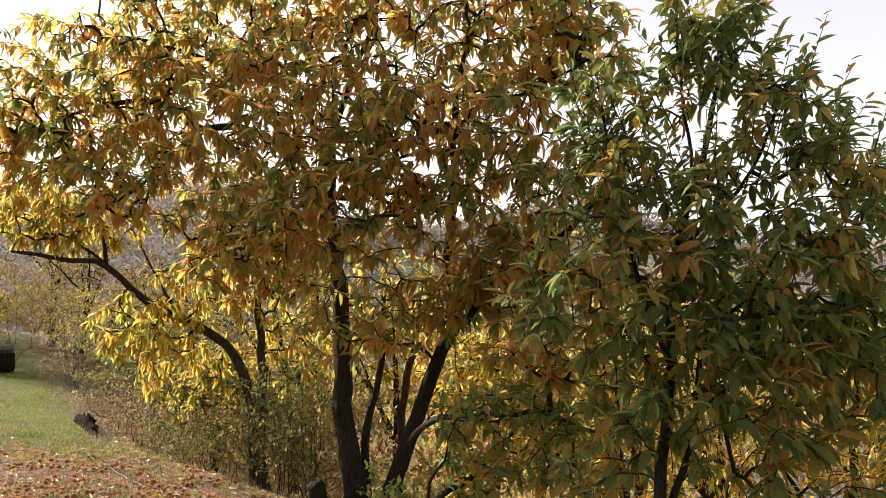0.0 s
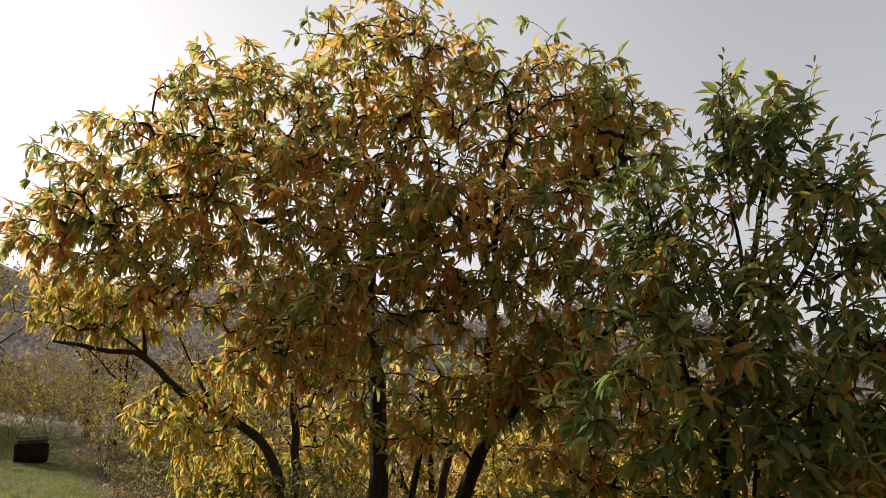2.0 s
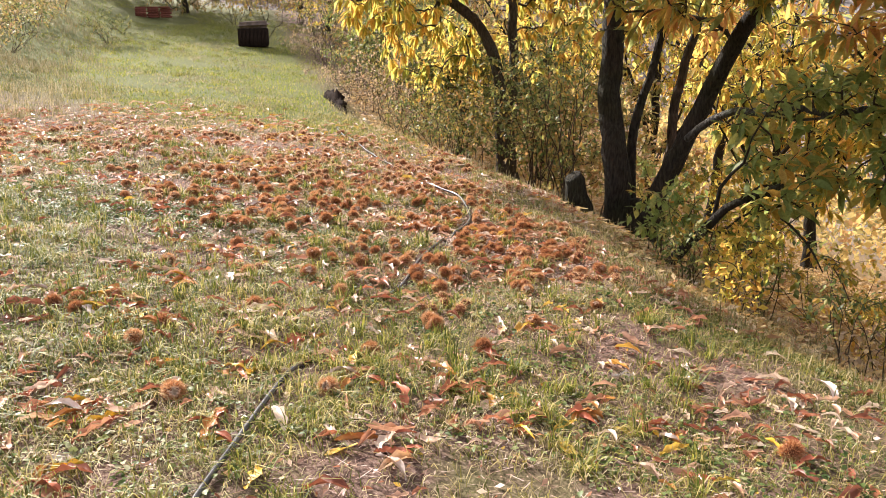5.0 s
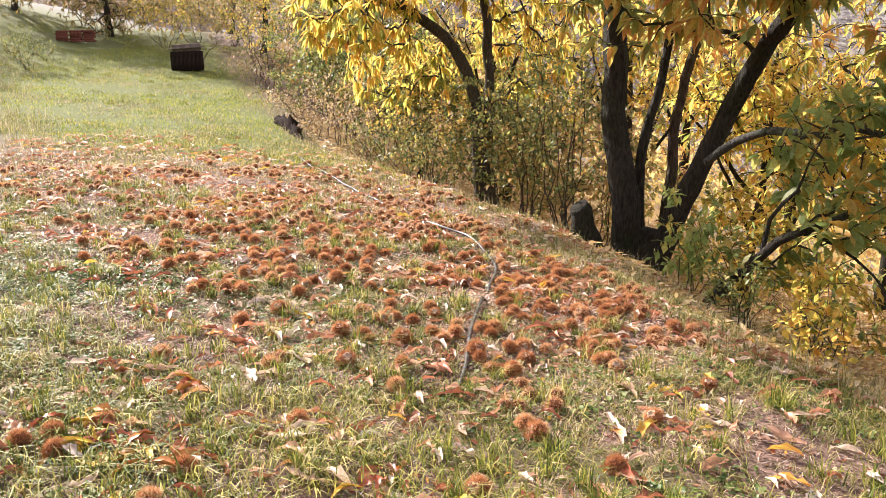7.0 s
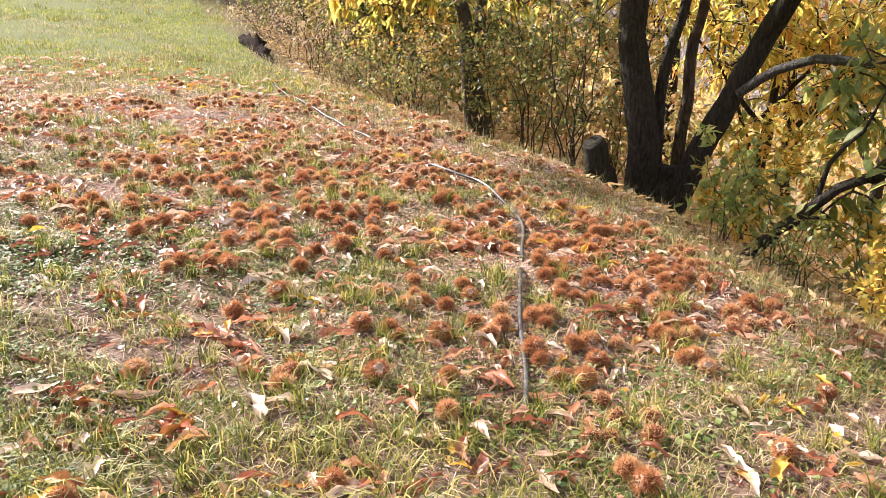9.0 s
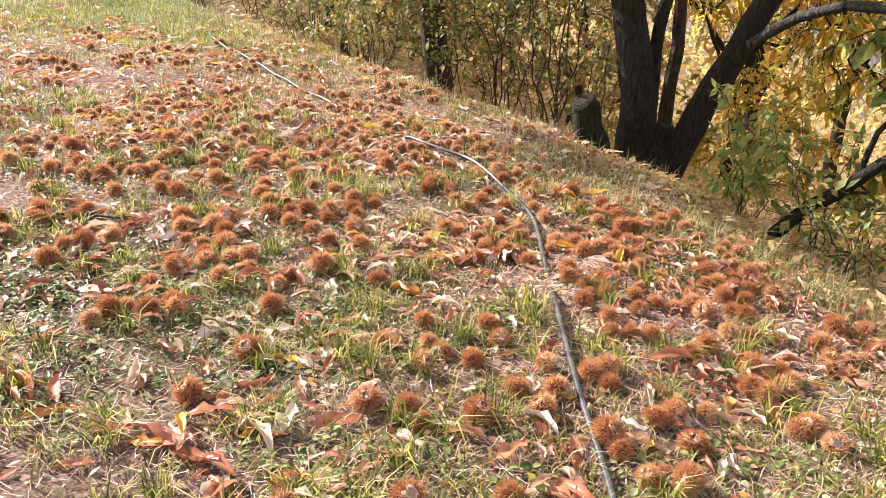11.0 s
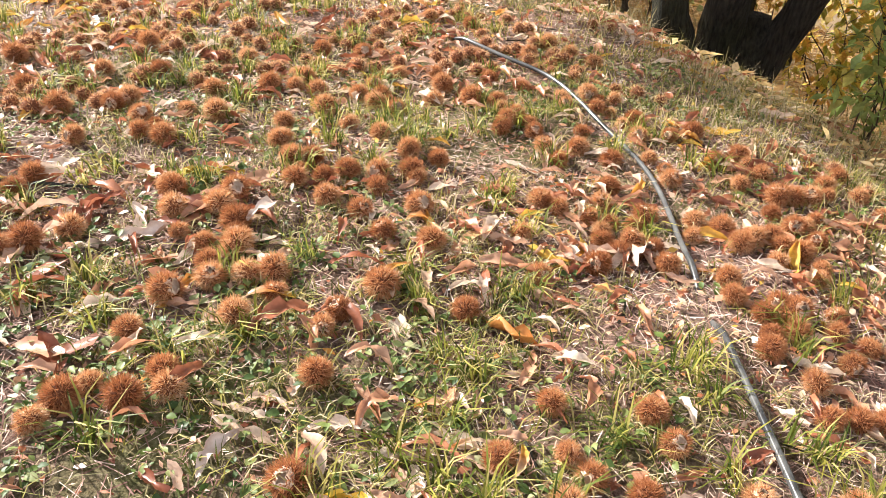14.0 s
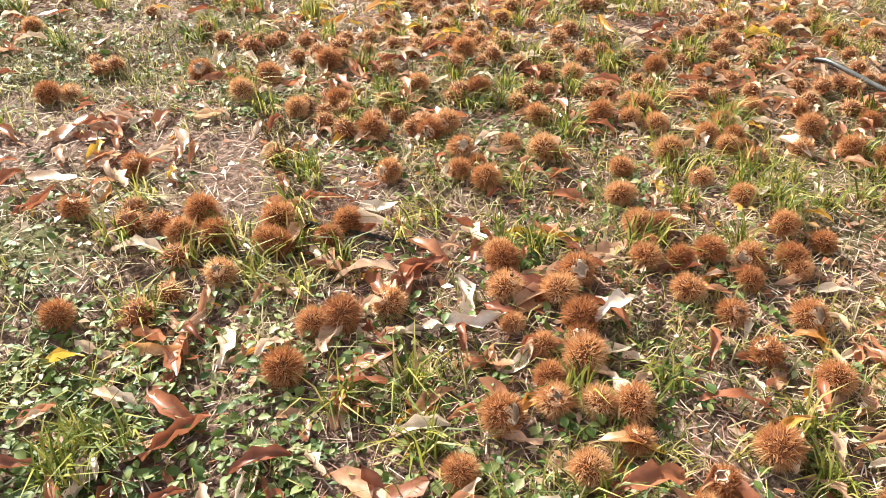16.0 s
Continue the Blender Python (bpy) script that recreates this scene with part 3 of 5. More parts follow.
# the young green one on the bank, close to the camera
Y0 = np.array(on(1.55, 6.6, -0.1))
tree("young_chestnut", [
    ([Y0, (1.62, 6.7, -0.69), (1.75, 6.8, 0.05), (1.95, 6.95, 0.93), (1.97, 7.0, 1.4), (2.06, 7.1, 1.81), (2.27, 7.2, 2.38), (2.53, 7.2, 3.26), (2.66, 7.1, 4.0)], 0.062, 0.01),
    ([(1.65, 6.7, -0.6), (2.0, 6.8, 0.3), (2.23, 6.9, 1.17), (2.55, 6.9, 1.43), (2.95, 6.9, 1.95)], 0.035, 0.01),
    ([(1.95, 6.95, 0.9), (1.75, 7.1, 1.6), (1.6, 7.1, 2.5), (1.5, 7.1, 3.3)], 0.025, 0.007),
    ([(2.06, 7.1, 1.8), (2.7, 7.0, 2.5), (3.0, 6.9, 3.2)], 0.022, 0.006),
    ([(2.3, 7.2, 2.4), (2.2, 7.1, 3.2), (2.2, 7.1, 4.0)], 0.018, 0.005),
], [((2.45, 7.1, 3.6), (0.6, 0.5, 0.65), 5), ((3.0, 6.9, 2.8), (0.6, 0.6, 0.6), 4), ((1.6, 7.1, 2.9), (0.5, 0.5, 0.65), 4), ((2.1, 6.9, 2.2), (0.9, 0.7, 0.6), 6), ((2.8, 6.6, 1.7), (0.8, 0.6, 0.6), 5), ((1.3, 6.6, 1.5), (0.75, 0.6, 0.6), 5), ((2.0, 6.4, 0.8), (0.9, 0.5, 0.5), 4), ((2.6, 6.5, 0.4), (0.7, 0.6, 0.6), 3), ((3.4, 6.8, 1.3), (0.6, 0.6, 0.8), 3), ((3.6, 7.2, 2.4), (0.6, 0.6, 0.8), 3), ((2.5, 7.1, 4.05), (0.28, 0.28, 0.3), 0.8), ((1.5, 7.0, 0.4), (0.7, 0.5, 0.5), 2), ((3.3, 6.7, 0.5), (0.9, 0.7, 0.8), 4), ((4.0, 7.2, 1.6), (0.7, 0.7, 1.0), 3), ((1.7, 6.7, 2.0), (0.8, 0.6, 0.6), 3), ((3.6, 6.9, 1.9), (0.7, 0.6, 0.6), 3), ((2.4, 6.7, 1.2), (0.9, 0.6, 0.6), 4), ((3.0, 6.6, 0.9), (0.8, 0.6, 0.6), 4), ((3.1, 7.4, 1.4), (1.0, 0.6, 0.8), 6), ((2.2, 7.4, 0.9), (1.0, 0.5, 0.7), 5)],
    900, 7, 0.19, 0.55, LEAF_YOUNG, "young sweet chestnut sapling with dark green leaves", lump=0.03, shell=0.2, ratio=0.34, spread=0.05, twig=0.0036)
young = bpy.data.objects["young_chestnut"]
young_feet = np.concatenate([in_blobs([((2.5, 7.1, 3.35), (0.45, 0.4, 0.5), 3), ((3.05, 6.9, 2.7), (0.45, 0.4, 0.4), 2), ((1.7, 7.1, 2.75), (0.45, 0.4, 0.5), 2.4), ((3.6, 7.1, 2.3), (0.4, 0.4, 0.4), 1.5), ((2.2, 7.0, 2.4), (0.8, 0.5, 0.5), 3), ((1.2, 6.8, 1.7), (0.5, 0.4, 0.4), 1.5)], 105, 0.1)])
shoot_wood, shoot_leaves = leafy_shoots(young_feet, 0.6, 0.19, 12)
tagged(part("shootwork", shoot_wood, BARK_TWIG, young), kind="stuff")
part("crown", shoot_leaves, LEAF_YOUNG, young)


# woods lower on the slope and beyond the lane
def wood_tree(x, y, tall, wide, mat, n, label, size=0.22, low=0.3, group="trees on the slope below"):
    b = np.array(on(x, y, -0.15))
    a = rng.uniform(-0.1, 0.1, 2) * tall
    top = b + np.array([a[0], a[1], tall * 0.85])
    side = rng.uniform(0, 6.28)
    limbs = [([b, b + (top - b) * 0.4 + (0.12, 0, 0), top], 0.016 * tall + 0.015, 0.012)]
    for k in range(4):
        ang = side + k * 1.7
        s = b + (top - b) * rng.uniform(0.15, 0.5)
        limbs.append(([s, s + np.array([math.cos(ang) * wide * 0.4, math.sin(ang) * wide * 0.4, tall * 0.18]), s + np.array([math.cos(ang) * wide * 0.75, math.sin(ang) * wide * 0.75, tall * 0.32])], 0.006 * tall + 0.012, 0.008))
    mid = b + np.array([a[0] * 0.6, a[1] * 0.6, 0])
    blobs = [(mid + np.array([math.cos(k * 2.1 + side) * wide * 0.45, math.sin(k * 2.1 + side) * wide * 0.45, tall * rng.uniform(low + 0.12, 0.75)]), (wide * 0.6, wide * 0.6, tall * 0.22), 1) for k in range(5)] + [(mid + np.array([0, 0, tall * 0.82]), (wide * 0.5, wide * 0.5, tall * 0.18), 0.7)]
    tree("woodland_tree", limbs, blobs, n, 7, size, 0.9, mat, label, shape=LEAF3 if y < 17 else LEAF1, shell=0.2, group=group)


GOLD, RUST, THIN = "yellow chestnut tree lower on the wooded slope", "rust and green chestnut tree on the wooded slope", "thin half-bare brownish tree beside the lane"
for x, y, tall, wide, mat, n, label in (
        (0.6, 15.0, 5.6, 1.7, LEAF_YELLOW, 460, GOLD), (2.8, 13.6, 6.0, 1.8, LEAF_YELLOW, 460, GOLD), (-1.2, 17.5, 6.2, 1.9, LEAF_YELLOW, 440, GOLD),
        (5.4, 12.6, 6.6, 2.0, LEAF_YELLOW, 460, GOLD), (2.0, 18.5, 8.1, 2.4, LEAF_MAIN, 460, RUST), (5.4, 16.6, 8.4, 2.4, LEAF_YELLOW, 480, GOLD),
        (8.4, 13.2, 8.0, 2.3, LEAF_YELLOW, 460, GOLD), 
        (7.8, 9.6, 6.6, 2.0, LEAF_MAIN, 380, RUST), (9.6, 18.0, 9.8, 2.8, LEAF_MAIN, 480, RUST), (-3.6, 19.8, 6.6, 1.9, LEAF_YELLOW, 400, GOLD), (4.6, 21.5, 9.6, 2.8, LEAF_YELLOW, 480, GOLD), (0.2, 22.5, 8.6, 2.6, LEAF_MAIN, 440, RUST), (7.6, 24.0, 11.1, 3.2, LEAF_YELLOW, 460, GOLD), (11.5, 15.0, 9.4, 2.6, LEAF_YELLOW, 440, GOLD), (13.0, 11.0, 8.6, 2.6, LEAF_MAIN, 380, RUST),
        (-5.2, 18.6, 3.4, 1.4, LEAF_SHRUB, 420, THIN), (-6.3, 22.4, 4.4, 1.8, LEAF_HEDGE, 460, THIN), (-8.4, 26.2, 5.0, 2.0, LEAF_SHRUB, 460, THIN), (-10.8, 30.2, 5.4, 2.2, LEAF_HEDGE, 480, THIN),
        (-4.0, 26.0, 7.0, 2.8, LEAF_HEDGE, 460, THIN), (14.0, 24.0, 11.1, 3.4, LEAF_MAIN, 420, RUST)):
    wood_tree(x, y, tall - (0.9 if x > 0 else 0), wide, mat, n, label)
for x, y, tall, wide, n in ((-21.3, 33.0, 7.6, 3.6, 2100), (-15.0, 33.5, 6.0, 2.6, 600), (-25.5, 33.0, 7.0, 3.0, 500), (-18.5, 38.0, 7.5, 3.4, 600), (-30.0, 36.0, 7.5, 3.4, 500), (-12.5, 36.0, 6.5, 3.0, 600), (-9.0, 34.0, 6.5, 3.0, 500)):
    wood_tree(x, y, tall, wide, LEAF_HEDGE, n, "spreading golden-brown tree at the end of the lane", 0.19, 0.1, "trees at the end of the lane")


# ---- shrubs ----
def shrub(x, y, tall, wide, stems, n, leaf, mat, label, droop=0.2, ratio=0.5, group="shrubs along the bank", fan=0.5, name="shrub"):
    """A bush of many thin stems that rise from one foot."""
    b = np.array(on(x, y, -0.05))
    t = thing(name)
    lines = []
    for k in range(stems):
        ang, out = rng.uniform(0, 6.28), wide * rng.uniform(0.3, 1.3) * fan * 1.5
        h = tall * rng.uniform(0.6, 1.05)
        p = [b + np.array([math.cos(ang), math.sin(ang), 0]) * 0.06, b + np.array([math.cos(ang + 0.5) * out * rng.uniform(0.3, 0.75), math.sin(ang + 0.5) * out * rng.uniform(0.3, 0.75), h * rng.uniform(0.4, 0.62)]), b + np.array([math.cos(ang) * out, math.sin(ang) * out, h])]
        line = bend(p, 0.15, 0.05)
        lines.append((line, 0.01))
        part("stem", tube(line, np.linspace(0.003 + 0.003 * tall, 0.002, len(line)), 5), BARK_STEM, t)
    blobs = [(b + np.array([0, 0, tall * 0.6]), (wide, wide, tall * 0.42), 1)]
    targets = in_blobs(blobs, n, 0.1)
    targets = targets[targets[:, 2] > height(targets[:, 0], targets[:, 1]) + 0.05]
    wood, ends = grow(lines, targets, 0.002)
    tagged(part("twigwork", wood, BARK_STEM, t), kind="stuff")
    part("foliage", sprays(targets, ends, 8, leaf, droop, LEAF3 if y < 14 else LEAF1, 0.1, ratio), mat, t)
    return tagged(t, label, "shrub", group)


BUSH, BRAMBLE, DRY = "light green small-leaved shrub on the bank", "brownish bramble and dry weeds at the lane's edge", "tall thin-stemmed shrub with yellow-green leaves"
for x, y, tall, wide, stems, n, leaf, mat, label in (
        (-0.62, 9.75, 0.95, 0.45, 7, 34, 0.11, LEAF_SPRAY, BUSH), (-0.25, 9.35, 1.0, 0.55, 6, 30, 0.1, LEAF_SPRAY, BUSH), (0.35, 8.9, 0.9, 0.55, 6, 30, 0.085, LEAF_SHRUB, BUSH), 
        (-1.85, 11.4, 2.3, 0.6, 9, 110, 0.06, LEAF_SHRUB, DRY), (-2.3, 12.3, 2.3, 0.7, 7, 110, 0.06, LEAF_SHRUB, DRY), (-2.8, 12.9, 1.9, 0.8, 4, 150, 0.065, LEAF_SHRUB, DRY), (-1.5, 12.4, 2.3, 0.9, 4, 130, 0.08, LEAF_HEDGE, DRY), (-2.0, 13.5, 2.2, 1.0, 4, 150, 0.08, LEAF_HEDGE, DRY),
        (-3.7, 13.0, 0.9, 0.5, 7, 90, 0.05, LEAF_SHRUB, BUSH), (-4.2, 13.7, 1.2, 0.6, 7, 110, 0.06, LEAF_SHRUB, BUSH), (-4.9, 14.9, 1.03, 0.69, 5, 110, 0.056, LEAF_SHRUB, BRAMBLE), (-4.1, 15.4, 1.7, 0.8, 5, 120, 0.06, LEAF_HEDGE, DRY),
        (-5.6, 16.0, 1.15, 0.80, 5, 98, 0.056, LEAF_DRY, BRAMBLE), (-6.3, 17.0, 1.67, 0.92, 5, 129, 0.056, LEAF_DRY, BRAMBLE), (-7.0, 18.0, 1.13, 0.92, 5, 117, 0.056, LEAF_DRY, BRAMBLE), (-7.9, 19.3, 1.38, 1.03, 5, 151, 0.061, LEAF_SHRUB, BRAMBLE), (-9.0, 21.0, 0.66, 1.15, 5, 120, 0.066, LEAF_DRY, BRAMBLE), (-10.2, 23.0, 2.97, 1.15, 5, 148, 0.066, LEAF_DRY, BRAMBLE), (-11.6, 25.2, 1.02, 1.26, 5, 143, 0.066, LEAF_DRY, BRAMBLE), (-12.6, 27.6, 3.12, 1.38, 5, 182, 0.078, LEAF_SHRUB, BRAMBLE), (-15.5, 29.3, 3.54, 1.61, 4, 434, 0.089, LEAF_HEDGE, BRAMBLE), (-18.0, 31.5, 2.4, 1.6, 7, 220, 0.08, LEAF_YELLOW, DRY), (-13.2, 30.0, 3.0, 1.6, 8, 260, 0.09, LEAF_YELLOW, DRY),
        (0.9, 8.2, 0.9, 0.5, 5, 40, 0.06, LEAF_SHRUB, BUSH), (0.05, 7.9, 0.85, 0.3, 5, 46, 0.06, LEAF_YELLOW, DRY), (-0.35, 8.5, 0.6, 0.3, 5, 40, 0.05, LEAF_SHRUB, BUSH), (0.9, 7.2, 0.7, 0.35, 5, 30, 0.05, LEAF_DRY, BRAMBLE), (0.2, 12.3, 1.7, 0.9, 7, 170, 0.09, LEAF_YELLOW, DRY), (-0.8, 14.6, 2.0, 0.9, 5, 150, 0.09, LEAF_HEDGE, DRY), (-2.6, 16.2, 2.2, 1.0, 5, 200, 0.09, LEAF_HEDGE, DRY), (-4.6, 17.0, 2.99, 1.2, 5, 231, 0.09, LEAF_YELLOW, DRY), (-6.0, 19.2, 2.25, 1.4, 5, 230, 0.09, LEAF_HEDGE, DRY), (-7.6, 21.6, 3.2, 1.5, 6, 480, 0.1, LEAF_SHRUB, DRY), (-9.4, 24.6, 3.40, 1.6, 5, 288, 0.1, LEAF_SHRUB, DRY), (-3.4, 18.0, 2.6, 1.2, 6, 380, 0.1, LEAF_SHRUB, DRY), (-10.8, 27.6, 1.98, 1.7, 5, 216, 0.11, LEAF_HEDGE, DRY),
        (-16.5, 34.0, 2.8, 2.0, 8, 420, 0.1, LEAF_HEDGE, DRY), (-20.0, 36.0, 3.2, 2.2, 8, 420, 0.1, LEAF_HEDGE, DRY), (-23.5, 34.5, 2.6, 2.0, 8, 380, 0.1, LEAF_DRY, DRY), (-27.0, 35.0, 2.8, 2.2, 8, 380, 0.1, LEAF_HEDGE, DRY),
        (-15.5, 17.2, 1.4, 1.2, 8, 200, 0.07, LEAF_SHRUB, BUSH), (-17.5, 19.6, 1.29, 1.49, 4, 395, 0.078, LEAF_HEDGE, BRAMBLE), (-19.5, 22.6, 1.75, 1.61, 4, 434, 0.089, LEAF_HEDGE, BRAMBLE), (-17.0, 22.5, 1.1, 0.8, 7, 150, 0.06, LEAF_SHRUB, BUSH), (-21.5, 26.0, 3.16, 1.84, 4, 474, 0.099, LEAF_HEDGE, BRAMBLE), (-13.8, 14.8, 1.44, 1.03, 4, 295, 0.066, LEAF_HEDGE, BRAMBLE)):
    more_leaf = 1.35 if label == DRY else 0.75 if label == BRAMBLE else 1.0
    shrub(x, y, tall, wide, stems, int(n * more_leaf), leaf * (1.2 if label == DRY else 1.0), mat, label)
for x, y, tall, wide in ((1.7, 9.7, 0.9, 0.6), (2.7, 10.5, 1.0, 0.7), (3.6, 9.1, 1.0, 0.7), (2.3, 8.3, 0.8, 0.5), (1.2, 11.2, 1.0, 0.7), (3.4, 11.8, 1.2, 0.8), (4.6, 10.2, 1.6, 1.0), (5.8, 11.4, 2.1, 1.3), (4.0, 12.4, 2.0, 1.2), (7.4, 11.0, 2.2, 1.4)):
    shrub(x, y, tall, wide, 5, int(40 + 60 * max(0, tall - 0.9)), 0.12, LEAF_YELLOW, "golden-leaved undergrowth lower on the bank", 0.8, 0.34, "golden undergrowth", 0.8)
# the thin whips by the young tree
for x, y, tall in ((0.98, 5.9, 1.35), (1.08, 5.95, 1.6), (1.14, 5.85, 1.2), (1.3, 6.1, 1.0)):
    shrub(x, y, tall, 0.22, 2, 9, 0.06, LEAF_HEDGE, "bare upright sapling whip on the bank's edge", fan=0.25, name="sapling_whip", group="whips on the bank")

# golden woods down in the valley, and brown ones on the hillside across it
def far_woods(n, r0, r1, per, size, low):
    ang, r = rng.uniform(-0.95, 0.9, n), rng.uniform(r0, r1, n)
    x, y = r * np.sin(ang), r * np.cos(ang)
    at = np.stack([x, y, height(x, y)], -1)
    keep = (beyond(x, y) > low) | (r > 90)
    at, r = at[keep], r[keep]
    wide = np.repeat(1.4 + r * 0.006, per)
    d = rng.normal(size=(len(at) * per, 3)) * np.array([1, 1, 0.9])
    p = np.repeat(at, per, 0) + d * wide[:, None] * 0.8 + np.array([0, 0, 2.2])
    L = wide * size
    return leaves(LEAF1, p, rng.normal(size=p.shape), rng.normal(size=p.shape) + np.array([0, 0, 1.0]), L, L * 0.72)


# the hillside's leaf colours are greyed and lightened to paint in haze
tagged(part("far_woods", far_woods(3400, 95, 330, 38, 0.4, 14), leaf_material("hazed_hillside_leaf", [(0.0, (0.22, 0.20, 0.18)), (0.4, (0.27, 0.235, 0.22)), (0.65, (0.31, 0.25, 0.235)), (0.85, (0.32, 0.27, 0.20)), (1.0, (0.32, 0.265, 0.265))], 0.35, 1.0, 0.1)), "brown autumn woods on the opposite hillside, paled by painted haze", "woods", kind="stuff")
tagged(part("far_woods", far_woods(620, 26, 100, 110, 0.17, 11), leaf_material("valley_leaf", [(0.0, (0.24, 0.22, 0.09)), (0.35, (0.46, 0.35, 0.13)), (0.7, (0.62, 0.44, 0.16)), (1.0, (0.54, 0.30, 0.13))], 0.6, 0.9, 0.1)), "golden autumn woods down in the valley", "woods", kind="stuff")


# ---- the hose ----
HOSE, hn, hl, hb = material("black_polythene", 0.24, 0.5)
ht = noise_tex(hn, hl, 9, 4)
hr = ramp(hn, [(0.35, (0.022, 0.022, 0.023)), (0.7, (0.12, 0.116, 0.11))])
hl.new(ht.outputs[0], hr.inputs[0])
hl.new(hr.outputs[0], hb.inputs["Base Color"])
way = bend([(x, y, 0) for x, y in ((-5.5, 13.0), (-5.2, 12.5), (-3.62, 10.25), (-2.85, 9.3), (-2.43, 8.9), (-2.12, 8.15), (-2.06, 7.53), (-2.03, 6.96), (-1.99, 6.39), (-1.93, 5.85), (-1.92, 5.2), (-1.86, 4.31), (-1.7, 3.5), (-1.35, 2.2), (-0.9, 0.8))], 0.06, 0.0)
lift = 0.026 + 0.006 * np.sin(way[:, 1] * 2.9) + 0.004 * np.sin(way[:, 1] * 7)
for y0, y1 in ((4.45, 5.65), (9.32, 10.1), (7.08, 7.46)):      # trodden into the turf
    lift -= 0.048 * smooth((way[:, 1] - y0) / 0.15) * smooth((y1 - way[:, 1]) / 0.15)
way[:, 2] = height(way[:, 0], way[:, 1]) + lift
hose = part("irrigation_hose", tube(way, np.full(len(way), 0.0105), 8), HOSE)
tagged(hose, "black polythene irrigation hose lying on the ground", "hose")

# ---- the dark crate and the stack of tiles at the lane's edge ----
TAR, tn, tl, tb = material("weathered_dark_board", 1.0, 0.04)
tt = noise_tex(tn, tl, 6, 5, stretch=(4, 4, 0.7))
tr_ = ramp(tn, [(0.3, (0.008, 0.006, 0.005)), (0.7, (0.036, 0.024, 0.018))])
tl.new(tt.outputs[0], tr_.inputs[0])
tl.new(tr_.outputs[0], tb.inputs["Base Color"])
# the lid's brown is lighter than the crate's boards
LID, ln_, ll_, lb_ = material("lighter_brown_cover", 0.85, 0.2)
lt_ = noise_tex(ln_, ll_, 5, 5)
lr_ = ramp(ln_, [(0.3, (0.07, 0.05, 0.04)), (0.7, (0.22, 0.165, 0.13))])
ll_.new(lt_.outputs[0], lr_.inputs[0])
ll_.new(lr_.outputs[0], lb_.inputs["Base Color"])
CLAY, cn_, cl_, cb_ = material("old_clay_tile", 0.9, 0.2)
ct_ = noise_tex(cn_, cl_, 8, 5)
cr_ = ramp(cn_, [(0.3, (0.08, 0.024, 0.016)), (0.7, (0.21, 0.07, 0.048))])
cl_.new(ct_.outputs[0], cr_.inputs[0])
cl_.new(cr_.outputs[0], cb_.inputs["Base Color"])


def block(sx, sy, sz, edge=0.01, segments=1):
    bm = bmesh.new()
    bmesh.ops.create_cube(bm, size=1, matrix=Matrix.Diagonal((sx, sy, sz, 1)))
    bmesh.ops.bevel(bm, geom=bm.edges[:], offset=edge, segments=segments, affect="EDGES")
    return bm


crate = thing("covered_crate", on(-14.5, 26.6))
crate.rotation_euler[2] = radians(24)
o = part("body", block(0.92, 0.7, 0.66, 0.08, 3), TAR, crate)
o.location[2] = 0.32
for k in range(8):
    o = part("board", block(0.112, 0.03, 0.58, 0.008), TAR, crate)
    o.location = (-0.43 + k * 0.123, -0.345 - 0.012 * (k % 3), 0.30)
o = part("lid", block(1.04, 0.82, 0.22, 0.1, 5), LID, crate, "lighter brown padded lid")
o.location = (0, -0.02, 0.70)
o.rotation_euler = (0.03, -0.05, 0.02)
tagged(crate, "dark boarded crate with a lighter brown padded lid, in the grass", "crate")

stack = thing("tile_stack", on(-20.9, 30.2, 0.04))
stack.rotation_euler[2] = radians(30)
for k in range(6):
    for j in range(3):
        o = part("tile", block(0.42, 0.24, 0.066, 0.014), CLAY, stack)
        o.location = (-0.46 + j * 0.46 + 0.03 * math.sin(k * 3 + j), 0.05 * math.cos(k * 5 + j * 2), 0.035 + k * 0.07)
        o.rotation_euler[2] = 0.12 * math.sin(k * 7 + j * 4)
tagged(stack, "stack of old red clay tiles beside a tree", "tiles")

# a dark log shape on the crest, added in place of a hollow under grass
p = bend([on(-8.2, 18.5, 0.0), on(-7.75, 17.7, 0.04), on(-7.3, 17.0, 0.05), on(-6.9, 16.3, 0.04), on(-6.55, 15.7, -0.02)], 0.08, 0.03)
st = part("hollow_stand_in", tube(p, [0.025 + 0.085 * math.sin(3.1 * (k + 0.4) / len(p)) for k in range(len(p))], 10, 0.3), TAR)
tagged(st, "dark log-shaped body added in place of a hollow under the lane's grassy edge", "log")

# ---- what lies on the ground ----
def normals(x, y, e=0.04):
    gx = (height(x + e, y) - height(x - e, y)) / (2 * e)
    gy = (height(x, y + e) - height(x, y - e)) / (2 * e)
    return unit(np.stack([-gx, -gy, np.ones_like(gx)], -1))


def patches(x, y, scale, seed):
    """Smooth random patches, 0 to 1."""
    g = np.random.default_rng(seed)
    out = np.zeros_like(x)
    for k in range(7):
        a, f, p = g.uniform(0, 6.28), scale * g.uniform(0.6, 2.2), g.uniform(0, 6.28)
        out += np.sin((x * math.cos(a) + y * math.sin(a)) * f + p + 0.8 * np.sin((y * math.cos(a) - x * math.sin(a)) * f * 0.7 + p * 2))
    return 0.5 + 0.5 * np.tanh(out / 2.4)


hose_y = way[::-1, 1]
hose_x = way[::-1, 0]


